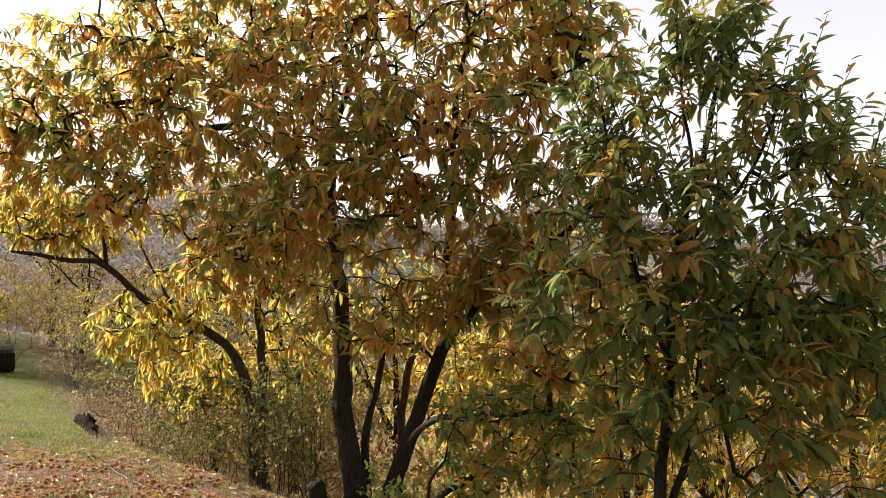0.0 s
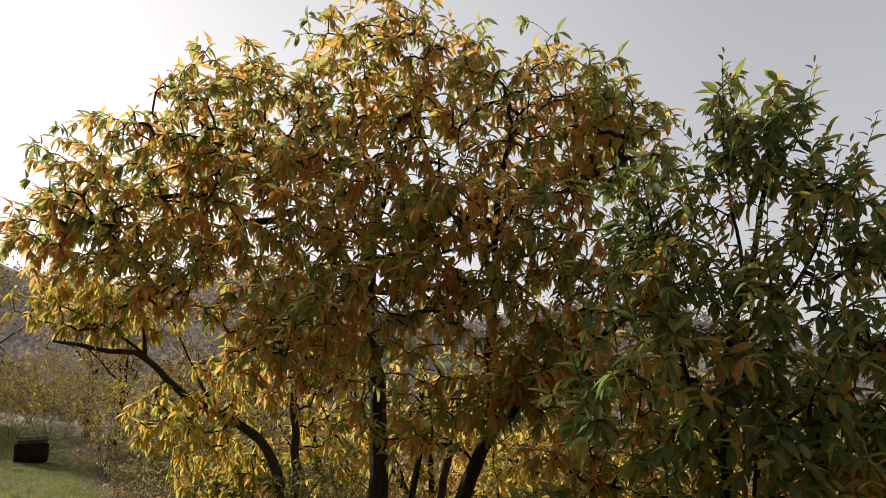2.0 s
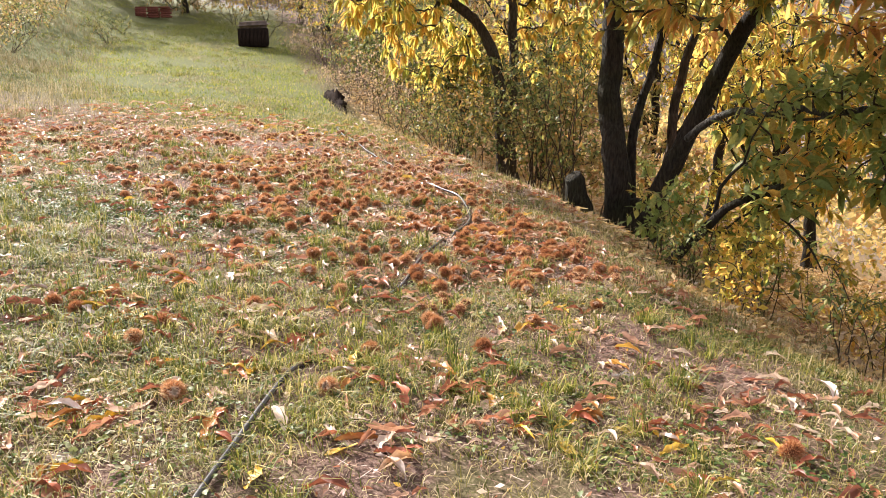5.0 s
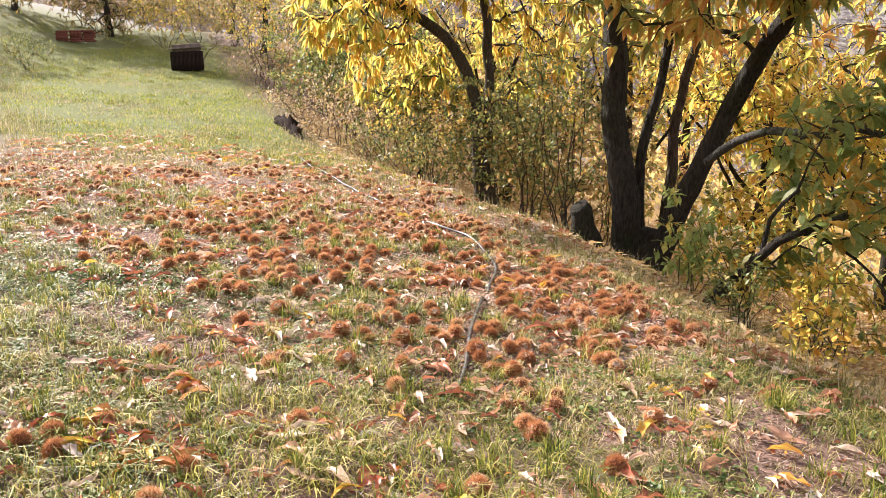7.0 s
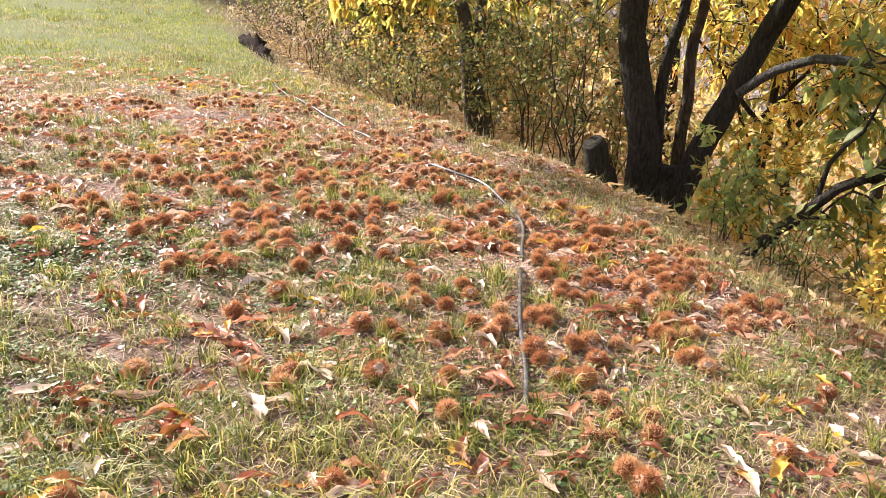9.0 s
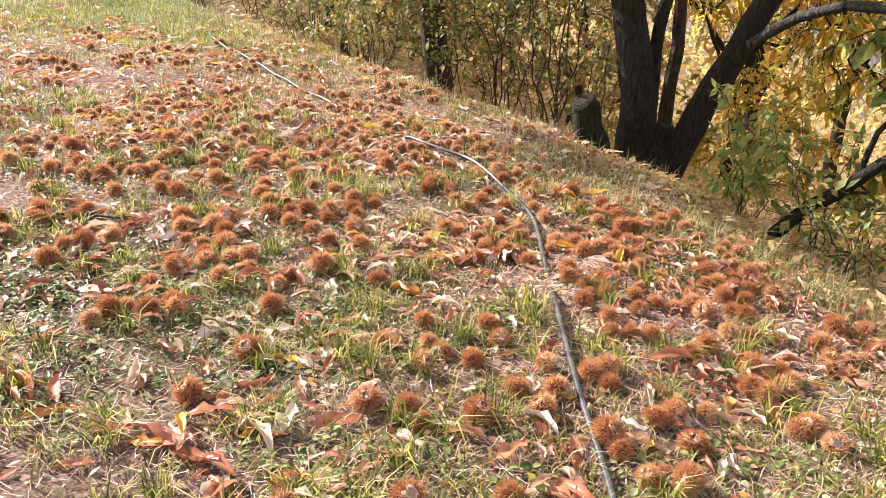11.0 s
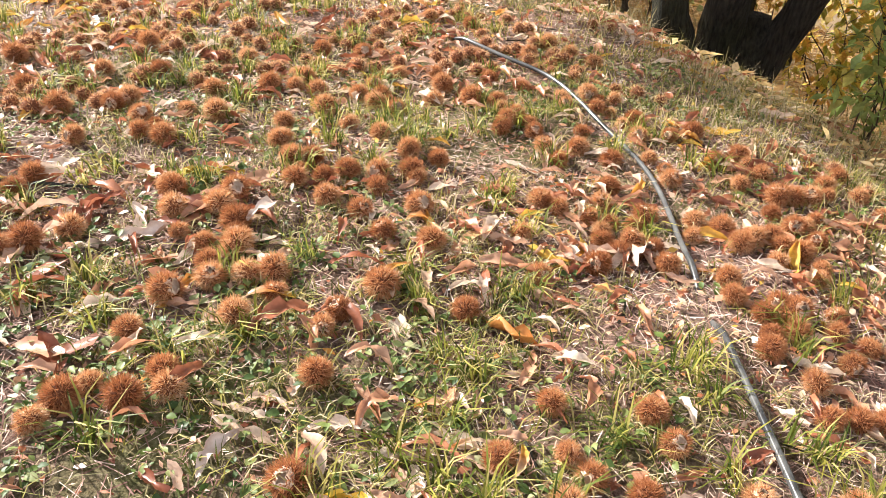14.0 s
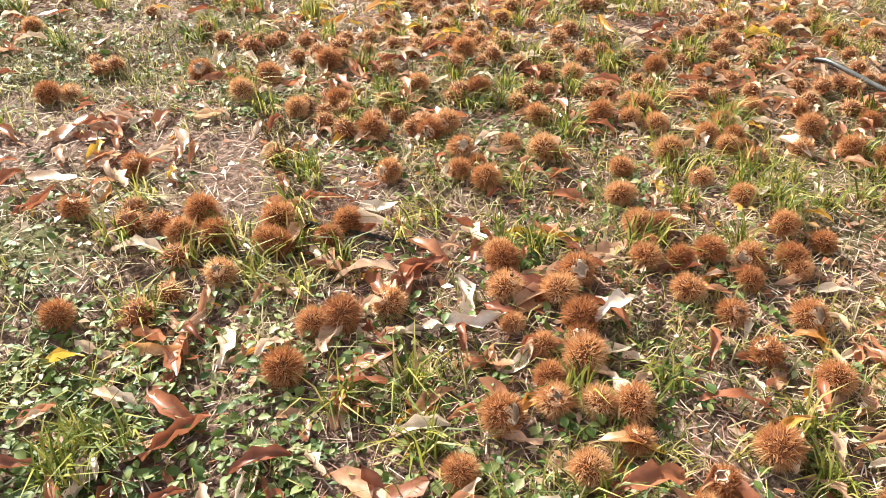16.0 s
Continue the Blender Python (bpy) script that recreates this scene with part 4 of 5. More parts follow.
def off_hose(x, y, gap):
    """True where a thing leaves the hose in sight."""
    return (np.abs(x - np.interp(y, hose_y, hose_x)) > gap) | (y < 2.5) | ((y > 4.4) & (y < 5.7)) | ((y > 7.08) & (y < 7.46)) | ((y > 9.32) & (y < 10.1)) | (y > 11.5)


def litter_share(x, y):
    """How thick burs and leaves lie: most under the great tree's edge, thinning on the lane and towards the start of the walk."""
    s = beyond(x, y)
    band = smooth((s + 6.2) / 2.6) * (1 - smooth((s - 0.12) / 0.4))
    along = smooth((y - 5.1 - 0.35 * np.clip(-2.2 - x, 0, 3)) / 1.3) * (1 - smooth((y - 11.6) / 2.2))
    green = np.exp(-(((x + 4.65) / 1.2) ** 2 + ((y - 6.4) / 1.0) ** 2))          # a fresh patch beside the lane
    edge = np.interp(y, (4.5, 5.3, 5.6, 6.3, 6.95, 7.3, 8.2, 9.0), (-2.2, -1.7, -1.5, -1.12, -0.82, -0.85, -1.15, 9.0))
    band = band * (1 - smooth((x - edge + 0.1) / 0.3))                      # turf again along the crest
    return band * along * np.clip(-0.05 + 0.95 * patches(x, y, 2.3, 3) + 0.45 * np.exp(-((s + 0.75) / 0.9) ** 2), 0.04, 1) * (1 - 0.85 * green) * (1 - 0.62 * smooth((y - 8.6) / 3))


def scatter(n, x0, x1, y0, y1, share):
    x, y = rng.uniform(x0, x1, n), rng.uniform(y0, y1, n)
    k = rng.uniform(0, 1, n) < share(x, y)
    return x[k], y[k]


# burs
SPINE, sn, sl, sb_ = material("bur_spine", 0.6, 0.3)
oi = sn.new("ShaderNodeObjectInfo")
gi = sn.new("ShaderNodeNewGeometry")
sr = ramp(sn, [(0.0, (0.23, 0.08, 0.03)), (0.3, (0.42, 0.165, 0.065)), (0.6, (0.60, 0.315, 0.14)), (0.85, (0.75, 0.51, 0.29)), (1.0, (0.87, 0.69, 0.48))])
ad = sn.new("ShaderNodeMath")
ad.operation = "MULTIPLY_ADD"
ad.inputs[1].default_value = 0.5
sl.new(gi.outputs["Random Per Island"], ad.inputs[0])
mu = sn.new("ShaderNodeMath")
mu.operation = "MULTIPLY_ADD"
mu.inputs[1].default_value = 0.4
sl.new(oi.outputs["Random"], mu.inputs[0])
mn = noise_tex(sn, sl, 7, 2)
ms = sn.new("ShaderNodeMath")                        # old dark burs lie among fresh ones
ms.operation = "MULTIPLY_ADD"
ms.inputs[1].default_value, ms.inputs[2].default_value = 0.8, -0.36
sl.new(mn.outputs[0], ms.inputs[0])
sl.new(ms.outputs[0], mu.inputs[2])
sl.new(mu.outputs[0], ad.inputs[2])
sl.new(ad.outputs[0], sr.inputs[0])
sl.new(sr.outputs[0], sb_.inputs["Base Color"])
str_ = sn.new("ShaderNodeBsdfTranslucent")
sl.new(sr.outputs[0], str_.inputs[0])
smx = sn.new("ShaderNodeMixShader")
smx.inputs[0].default_value = 0.35
sl.new(sb_.outputs[0], smx.inputs[1])
sl.new(str_.outputs[0], smx.inputs[2])
sl.new(smx.outputs[0], sn["Material Output"].inputs[0])
HUSK, un, ul, ub = material("bur_husk", 0.85, 0.2)
ut = noise_tex(un, ul, 60, 4)
ur = ramp(un, [(0.35, (0.09, 0.03, 0.014)), (0.65, (0.24, 0.095, 0.042))])
ul.new(ut.outputs[0], ur.inputs[0])
ul.new(ur.outputs[0], ub.inputs["Base Color"])
PITH, pn, pl, pb = material("bur_lining", 0.7, 0.3)
pt = noise_tex(pn, pl, 70, 3)
pr = ramp(pn, [(0.3, (0.50, 0.33, 0.20)), (0.7, (0.76, 0.60, 0.45))])
pl.new(pt.outputs[0], pr.inputs[0])
pl.new(pr.outputs[0], pb.inputs["Base Color"])


def bur_shape(seed, spines, opened, rings=7, turns=10):
    """A spiny bur, about 0.04 in radius; opened: degrees of the split mouth. Returns husk, spines and lining."""
    g = np.random.default_rng(seed)
    tilt = Matrix.Rotation(g.uniform(0.3, 1.1), 3, "Y") @ Matrix.Rotation(g.uniform(0, 6.28), 3, "Z")
    tilt = np.array(tilt)
    mouth = radians(opened) / 2
    th = np.linspace(mouth, math.pi, rings)
    ph = np.arange(turns) * 2 * math.pi / turns
    T, P = np.meshgrid(th, ph, indexing="ij")
    R = 0.029 * (1 + 0.08 * np.sin(3 * P + seed) * np.sin(T))
    # a split mouth is lobed
    T2 = T + (T < mouth + 0.5) * 0.25 * np.sin(4 * P) * (opened > 0)
    v = np.stack([R * np.sin(T2) * np.cos(P), R * np.sin(T2) * np.sin(P), R * np.cos(T2)], -1).reshape(-1, 3) @ tilt.T
    i, j = np.meshgrid(np.arange(rings - 1), np.arange(turns), indexing="ij")
    q = np.stack([i * turns + j, (i + 1) * turns + j, (i + 1) * turns + (j + 1) % turns, i * turns + (j + 1) % turns], -1).reshape(-1, 4)
    z = 1 - 2 * (np.arange(spines) + 0.5) / spines
    z = z[z < math.cos(mouth)] if opened else z
    n = len(z)
    a = np.arange(n) * 2.39996 + g.uniform(0, 0.5, n)
    d = unit(np.stack([np.sqrt(1 - z * z) * np.cos(a), np.sqrt(1 - z * z) * np.sin(a), z], -1) + g.normal(0, 0.05, (n, 3))) @ tilt.T
    lean = unit(d + g.normal(0, 0.38, (n, 3)))
    side = unit(np.cross(lean, g.normal(size=(n, 3))))
    root = d * 0.027
    ln = g.uniform(0.010, 0.024, n)[:, None]
    w = 0.00095 if spines > 1000 else 0.0013
    s = np.stack([root - side * w, root + side * w, root + lean * ln], 1).reshape(-1, 3)
    lining = None
    if opened:                                          # a shallow pale bowl under the mouth
        b = v @ tilt
        top = b[:, 2].max()
        lining = np.stack([b[:, 0] * 0.74, b[:, 1] * 0.74, top - 0.002 - (top - b[:, 2]) * 0.28], -1) @ tilt.T
    return (v, q), (s, np.arange(3 * n).reshape(-1, 3)), (lining, q[:, ::-1])


BUR_KINDS = []
for seed, spines, opened in ((1, 1800, 0), (2, 1800, 0), (3, 1700, 0), (4, 1700, 58), (5, 1600, 72), (6, 1700, 46)):
    husk, sp, lining = bur_shape(seed, spines, opened)
    kinds = []
    for nm, data, mat in (("chestnut_bur", husk, HUSK), ("spine_coat", sp, SPINE), ("lining", lining, PITH)):
        if data[0] is None:
            continue
        me = bpy.data.meshes.new(nm)
        fill(me, *data)
        me.polygons.foreach_set("use_smooth", np.ones(len(me.polygons), bool))
        me.materials.append(mat)
        kinds.append((nm, me))
    BUR_KINDS.append((kinds, opened))
BUR_LABELS = ("closed rust-brown spiny chestnut bur on the ground", "split open empty rust-brown chestnut bur on the ground")


def bur(x, y, kind, size, turn, sunk=0.0):
    kinds, opened = BUR_KINDS[kind]
    nm = float(height(x, y))
    base = new("chestnut_bur", kinds[0][1])
    base.matrix_world = pose(x, y, nm + 0.030 * size - sunk, rng.uniform(-35, 35), rng.uniform(-35, 35), turn) @ Matrix.Diagonal((size, size, size * rng.uniform(0.82, 1.05), 1))
    for n, me in kinds[1:]:
        c = new(n, me)
        c.parent = base
    tagged(base, BUR_LABELS[1 if opened else 0], "chestnut bur", "chestnut burs on the ground")


# where single burs lie, stretch by stretch
BY_LANE = "-4.29,7.14 -4.77,7.19 -4.52,6.84 -4.47,7.33 -4.47,7.23 -4.39,7.26 -4.25,7.30 -4.27,7.39 -3.97,6.90 -3.99,7.06 -3.94,7.11 -3.86,7.20 -3.68,7.49 -3.62,7.36 -3.49,7.39 -3.47,7.48 -3.42,7.32 -3.38,7.20 -3.25,7.10 -3.50,6.97 -3.53,6.80 -3.30,6.90 -3.05,6.97 -2.96,7.10 -3.00,7.40 -2.85,7.37 -2.91,7.57 -3.20,7.55 -3.17,7.74 -3.07,7.76 -2.99,7.96 -2.88,7.94 -2.96,7.81 -3.11,8.08 -3.45,7.94"
FARTHER = "-3.24,8.15 -3.37,7.79 -3.48,8.11 -3.36,8.28 -3.73,8.09 -3.83,7.83 -3.96,7.96 -4.11,7.75 -3.26,8.48 -3.52,8.46 -3.62,8.44 -4.26,7.96 -4.79,7.46 -4.99,8.08 -4.75,7.98 -4.74,8.13 -4.06,8.10 -2.93,8.68 -2.80,8.56 -3.33,9.00 -4.06,8.41 -4.25,8.32 -3.79,8.72 -5.34,7.71 -5.28,7.75 -5.77,8.11 -4.45,8.09 -4.54,7.97 -3.52,8.99 -3.08,9.70 -2.86,9.63 -4.22,8.70 -4.62,8.35"
BY_HOSE = "-2.62,6.18 -3.05,6.42 -3.13,6.12 -3.56,6.54 -3.44,6.57 -3.36,6.62 -3.06,6.73 -2.28,6.74 -3.66,7.47 -4.22,7.30 -2.94,7.77 -2.53,7.27 -2.35,7.39 -2.13,7.45 -1.75,7.70 -1.87,8.50 -1.97,8.45 -1.36,8.23 -1.33,7.55 -1.84,7.28 -1.45,7.07 -1.32,7.29 -1.37,6.50 -1.04,6.96 -0.92,7.12 -1.29,6.32 -1.25,6.23 -1.73,5.97 -1.92,6.14 -1.77,6.25 -2.06,6.35 -2.18,6.34 -2.29,6.16 -1.65,8.00 -1.53,8.01 -2.34,9.33 -2.45,9.41 -2.55,9.22 -2.23,9.23"
SPARSE = "-2.45,5.75 -2.20,5.81 -2.17,5.58 -1.60,5.40 -1.55,5.34 -1.69,4.82 -1.25,5.15 -2.16,4.03 -2.60,4.59 -2.59,4.38 -3.22,5.52 -1.10,5.63 -1.72,5.99 -1.33,6.30 -0.82,7.10 -2.72,5.55 -1.80,7.25 -1.02,6.98 -1.66,4.31 -0.83,6.14 0.07,4.68"
placed = np.array([[float(v) for v in p.split(",")] for part_of in (BY_LANE, FARTHER, BY_HOSE, SPARSE) for p in part_of.split()])
# and more between them, in small heaps
hx, hy = scatter(1750, -7.5, 0.4, 4.5, 13.5, litter_share)
mx = np.repeat(hx, 5) + rng.normal(0, 0.065, len(hx) * 5)
my = np.repeat(hy, 5) + rng.normal(0, 0.065, len(hx) * 5)
k = rng.uniform(0, 1, len(mx)) < 0.62
mx, my = mx[k], my[k]
free = np.ones(len(mx), bool)
taken = list(map(tuple, placed))
for i in range(len(mx)):
    t = np.array(taken)
    seen_ground = -4.6 < mx[i] < -2.6 and 6.2 < my[i] < 8.3
    d = np.min((t[:, 0] - mx[i]) ** 2 + (t[:, 1] - my[i]) ** 2)
    if d < 0.055 ** 2 or not off_hose(mx[i], my[i], 0.05) or (seen_ground and rng.uniform() < (0.45 if d < 0.11 ** 2 else 0.85)):
        free[i] = False
    else:
        taken.append((mx[i], my[i]))
mx, my = mx[free], my[free]
near_k = np.argsort((mx + 2.7) ** 2 + (my - 7.3) ** 2)
single = near_k[:295 - len(placed)]
rest = near_k[295 - len(placed):]
for x, y in placed:
    bur(x, y, int(rng.integers(0, 6)), rng.uniform(0.95, 1.3), rng.uniform(0, 360))
for i in single:
    bur(mx[i], my[i], int(rng.integers(0, 6)), rng.uniform(0.8, 1.2), rng.uniform(0, 360), rng.uniform(0, 0.012))


def joined_burs(idx):
    kinds = [bur_shape(20 + k, 260, 0, 5, 7) for k in range(4)]
    husks, spines = [], []
    for i in idx:
        h, s, _ = kinds[int(rng.integers(0, 4))]
        size, a = rng.uniform(0.85, 1.2), rng.uniform(0, 6.28)
        m = np.array([[math.cos(a), -math.sin(a), 0], [math.sin(a), math.cos(a), 0], [0, 0, rng.uniform(0.8, 1.0)]]) * size
        o = np.array(on(mx[i], my[i], 0.026 * size))
        husks.append((h[0] @ m.T + o, h[1]))
        spines.append((s[0] @ m.T + o, s[1]))
    return joined(husks), joined(spines)


far_husks, far_spines = joined_burs(rest)
ob = tagged(part("bur_heap", far_husks, HUSK), "many fallen rust-brown chestnut burs lying farther off", "chestnut burs", kind="stuff")
tagged(part("spine_coat", far_spines, SPINE, ob), kind="stuff")

# fallen leaves
def fallen_stops(order):
    pale = 0.0 if order == "joined" else 0.16          # where the pale undersides begin
    stops = [(0.0, (0.24, 0.08, 0.045)), (0.24 - pale / 2, (0.44, 0.17, 0.09)), (0.48 - pale, (0.54, 0.28, 0.165)), (0.66 - pale, (0.62, 0.42, 0.31)), (0.79 - pale, (0.77, 0.65, 0.54)), (0.88, (0.69, 0.51, 0.37)), (0.94, (0.62, 0.28, 0.06)), (1.0, (0.68, 0.45, 0.08))]
    return leaf_material("fallen_leaf_" + order, stops, 0.32, 0.36, 0.5, "object" if order == "single" else "island")


FALLEN, FALLEN_ONE = fallen_stops("joined"), fallen_stops("single")


def curled(seed, length=0.15, width=0.05, rows=9, cols=5):
    """One dry leaf, rolled, twisted and crumpled, lying along y."""
    g = np.random.default_rng(seed)
    roll, arch, sweep, twist = g.uniform(0.3, 1.9), g.uniform(-0.015, 0.035), g.uniform(-0.7, 0.7), g.uniform(-0.9, 0.9)
    fold, phase, crimp = g.uniform(4, 9), g.uniform(0, 6.28), g.uniform(0.002, 0.007)
    v = []
    for i in range(rows):
        t = i / (rows - 1)
        w = width * (0.08 + 0.92 * max(0, math.sin(math.pi * min(1, t * 0.94 + 0.03) ** 0.85))) / 2
        for j in range(cols):
            u = -1 + 2 * j / (cols - 1)
            a = u * roll + (t - 0.5) * twist
            w2 = w * (1 + 0.13 * ((i % 2) * 2 - 1)) if abs(u) > 0.9 else w      # toothed rim
            rr = 1 / roll
            wave = crimp * math.sin(fold * t * 2 + phase + 2.2 * u) * (0.3 + abs(u))
            v.append((w2 * rr * math.sin(a) + sweep * length * (t - 0.5) ** 2 + wave * 0.6, (t - 0.5) * length, w2 * rr * (1 - math.cos(a)) + arch * math.sin(math.pi * t) + wave + g.normal(0, 0.0014)))
    v = np.array(v)
    v[:, 2] -= v[:, 2].min()
    f = [(i * cols + j, i * cols + j + 1, (i + 1) * cols + j + 1, (i + 1) * cols + j) for i in range(rows - 1) for j in range(cols - 1)]
    return v, np.array(f)


LEAF_KINDS = []
for seed in range(10):
    me = bpy.data.meshes.new("fallen_leaf")
    fill(me, *curled(seed, 0.12 + 0.008 * seed, 0.036 + 0.0042 * (seed % 5), 11, 5))
    me.polygons.foreach_set("use_smooth", np.ones(len(me.polygons), bool))
    me.materials.append(FALLEN_ONE)
    LEAF_KINDS.append(me)


def plain_leaf(name, c1, c2):
    m, n, l, b = material(name, 0.5, 0.35)
    t = noise_tex(n, l, 25, 4)
    r = ramp(n, [(0.35, c1), (0.65, c2)])
    l.new(t.outputs[0], r.inputs[0])
    l.new(r.outputs[0], b.inputs["Base Color"])
    return m


PALE, GOLDEN, TAN = plain_leaf("pale_leaf_underside", (0.46, 0.33, 0.25), (0.68, 0.56, 0.47)), plain_leaf("golden_leaf", (0.58, 0.30, 0.03), (0.68, 0.46, 0.05)), plain_leaf("orange_leaf", (0.36, 0.12, 0.03), (0.52, 0.23, 0.05))


def lay_leaf(x, y, kind, turn, size=1.0, mat=None, label="dry brown sweet chestnut leaf lying on the ground"):
    o = new("fallen_leaf", LEAF_KINDS[kind])
    n = Vector(normals(np.array([x]), np.array([y]))[0])
    m = Matrix.Translation(on(x, y, 0.006 + rng.uniform(0, 0.012))) @ n.to_track_quat("Z", "Y").to_matrix().to_4x4() @ pose(0, 0, 0, rng.uniform(-16, 16), rng.uniform(-30, 30), turn) @ Matrix.Scale(size, 4)
    o.matrix_world = m
    if mat:
        o.data = o.data.copy()
        o.data.materials.clear()
        o.data.materials.append(mat)
    tagged(o, label, "leaf", "fallen leaves")


for x, y, mat, turn, size, label in (
        (-2.92, 6.40, GOLDEN, -70, 1.1, "yellow chestnut leaf lying on the ground"), (-3.23, 6.48, PALE, 60, 1.2, "pale dry chestnut leaf with its underside up"), (-2.63, 7.0, TAN, -60, 1.3, "orange-brown curled chestnut leaf"), (-2.2, 7.49, PALE, 20, 1.0, "pale dry chestnut leaf with its underside up"),
        (-3.69, 7.30, PALE, 30, 1.2, "pale dry chestnut leaf with its underside up"), (-3.66, 7.22, PALE, -10, 1.1, "pale dry chestnut leaf with its underside up"), (-3.34, 7.39, PALE, 40, 1.1, "pale dry chestnut leaf with its underside up"), (-3.75, 7.16, PALE, -20, 1.2, "pale dry chestnut leaf with its underside up"), (-3.60, 7.63, GOLDEN, -60, 1.1, "yellow chestnut leaf lying on the ground"), (-4.17, 6.51, PALE, 75, 1.1, "pale dry chestnut leaf with its underside up"), (-3.97, 7.32, TAN, 10, 0.6, "small orange-brown leaf on the soil"), (-3.15, 7.65, TAN, 50, 1.2, "orange-brown curled chestnut leaf"),
        (-0.59, 5.16, PALE, 25, 1.2, "pale dry chestnut leaf with its underside up"), (-0.32, 5.40, PALE, 60, 1.0, "pale dry chestnut leaf with its underside up"), (0.31, 5.48, PALE, 80, 1.3, "pale dry chestnut leaf with its underside up"), (-2.01, 4.35, GOLDEN, 5, 0.9, "yellow chestnut leaf lying on the ground"), (-1.91, 3.88, TAN, 80, 1.3, "orange-brown curled chestnut leaf"), (-1.60, 3.64, GOLDEN, 70, 0.9, "yellow chestnut leaf lying on the ground"), (-1.49, 4.51, GOLDEN, 20, 0.8, "yellow chestnut leaf lying on the ground"), (-0.99, 5.99, GOLDEN, 70, 0.9, "yellow chestnut leaf lying on the ground"), (-1.24, 3.87, PALE, -40, 1.0, "pale dry chestnut leaf with its underside up"), (-0.70, 4.64, TAN, 10, 1.1, "orange-brown curled chestnut leaf"), (-4.73, 9.09, GOLDEN, 40, 1.1, "yellow chestnut leaf lying on the ground")):
    lay_leaf(x, y, int(rng.integers(0, 10)), turn, size, mat, label)


RED = plain_leaf("russet_leaf", (0.34, 0.085, 0.04), (0.54, 0.18, 0.085))
for x, y in ((-3.06, 4.76), (-2.63, 3.85), (-2.45, 3.76), (-2.2, 3.36), (-2.32, 4.26), (-1.81, 4.68), (-2.11, 4.35), (-1.57, 4.44), (-1.91, 3.86), (-0.72, 4.69), (-0.39, 4.7), (0.09, 4.69), (-1.2, 5.13), (-0.26, 4.27), (-2.9, 5.2), (-2.55, 5.0), (-2.75, 4.3), (-2.3, 3.75), (-2.0, 4.75), (-1.35, 4.05), (-3.3, 5.3), (-3.5, 6.0), (-0.95, 4.4)):
    for k in range(6):
        lay_leaf(x + rng.normal(0, 0.075), y + rng.normal(0, 0.05), int(rng.integers(0, 10)), rng.uniform(0, 360), rng.uniform(0.55, 1.0), (RED, TAN, RED, GOLDEN, RED, PALE)[k], "russet crumpled chestnut leaf in a small drift" if k in (0, 2, 4) else "dry curled chestnut leaf in a small drift")
for k in range(36):
    lay_leaf(-2.9 + rng.normal(0, 0.2), 4.66 + rng.normal(0, 0.09), int(rng.integers(0, 10)), rng.uniform(0, 360), rng.uniform(0.7, 1.15), (RED, TAN, RED, PALE, TAN, GOLDEN)[k % 6], "dry curled chestnut leaf in a small drift")
for x, y in ((-3.05, 4.58), (-3.13, 4.68), (-3.2, 4.6), (-3.02, 4.8), (-2.4, 5.05)):
    bur(x, y, int(rng.integers(0, 6)), rng.uniform(1.0, 1.25), rng.uniform(0, 360))


def leaf_share(x, y):
    s = beyond(x, y)
    open_ground = (0.09 + 0.75 * patches(x, y, 2.9, 41) ** 2) * smooth((y - 1.5) / 2) * (1 - smooth((y - 12) / 3)) * (1 - smooth((s - 2.5) / 3))
    return np.clip(litter_share(x, y) * 1.2 * np.clip(1.6 * patches(x, y, 4.2, 59) - 0.15, 0, 1) * (1 - 0.45 * smooth((y - 7.6) / 2)) + open_ground, 0, 1)


lx, ly = scatter(34000, -9, 5, 0.5, 16, leaf_share)
k = off_hose(lx, ly, 0.06)
lx, ly = lx[k], ly[k]
order = np.argsort((lx + 2.9) ** 2 + (ly - 6.9) ** 2)
for i in order[:85]:
    lay_leaf(lx[i], ly[i], int(rng.integers(0, 10)), rng.uniform(0, 360), rng.uniform(0.5, 1.05))


def joined_leaves(x, y):
    kinds = [curled(40 + k, 0.10 + 0.009 * k, 0.036 + 0.0032 * k, 7, 4) for k in range(8)]
    nrm = normals(x, y)
    z = height(x, y)
    vs, fs, n = [], [], 0
    for k in range(8):
        i = np.arange(k, len(x), 8)
        v, f = kinds[k]
        m = len(i)
        a = rng.uniform(0, 6.28, m)
        w = unit(np.stack([np.cos(a), np.sin(a), rng.uniform(-0.22, 0.22, m)], -1))
        up = nrm[i] + rng.normal(0, 0.22, (m, 3))
        sd = unit(np.cross(w, up))
        up = np.cross(sd, w)
        sc = rng.uniform(0.4, 1.15, m)[:, None, None]
        o = np.stack([x[i], y[i], z[i] + rng.uniform(0.004, 0.022, m)], -1)
        p = o[:, None] + (sd[:, None] * v[None, :, :1] + w[:, None] * v[None, :, 1:2] + up[:, None] * v[None, :, 2:]) * sc
        vs.append(p.reshape(-1, 3))
        fs.append((f[None] + (np.arange(m) * len(v))[:, None, None]).reshape(-1, 4) + n)
        n += m * len(v)
    return np.concatenate(vs), np.concatenate(fs)


tagged(part("leaf_litter", joined_leaves(lx[order[85:]], ly[order[85:]]), FALLEN), "curled brown, tan and pinkish dry chestnut leaves on the ground", "leaf litter", kind="stuff")

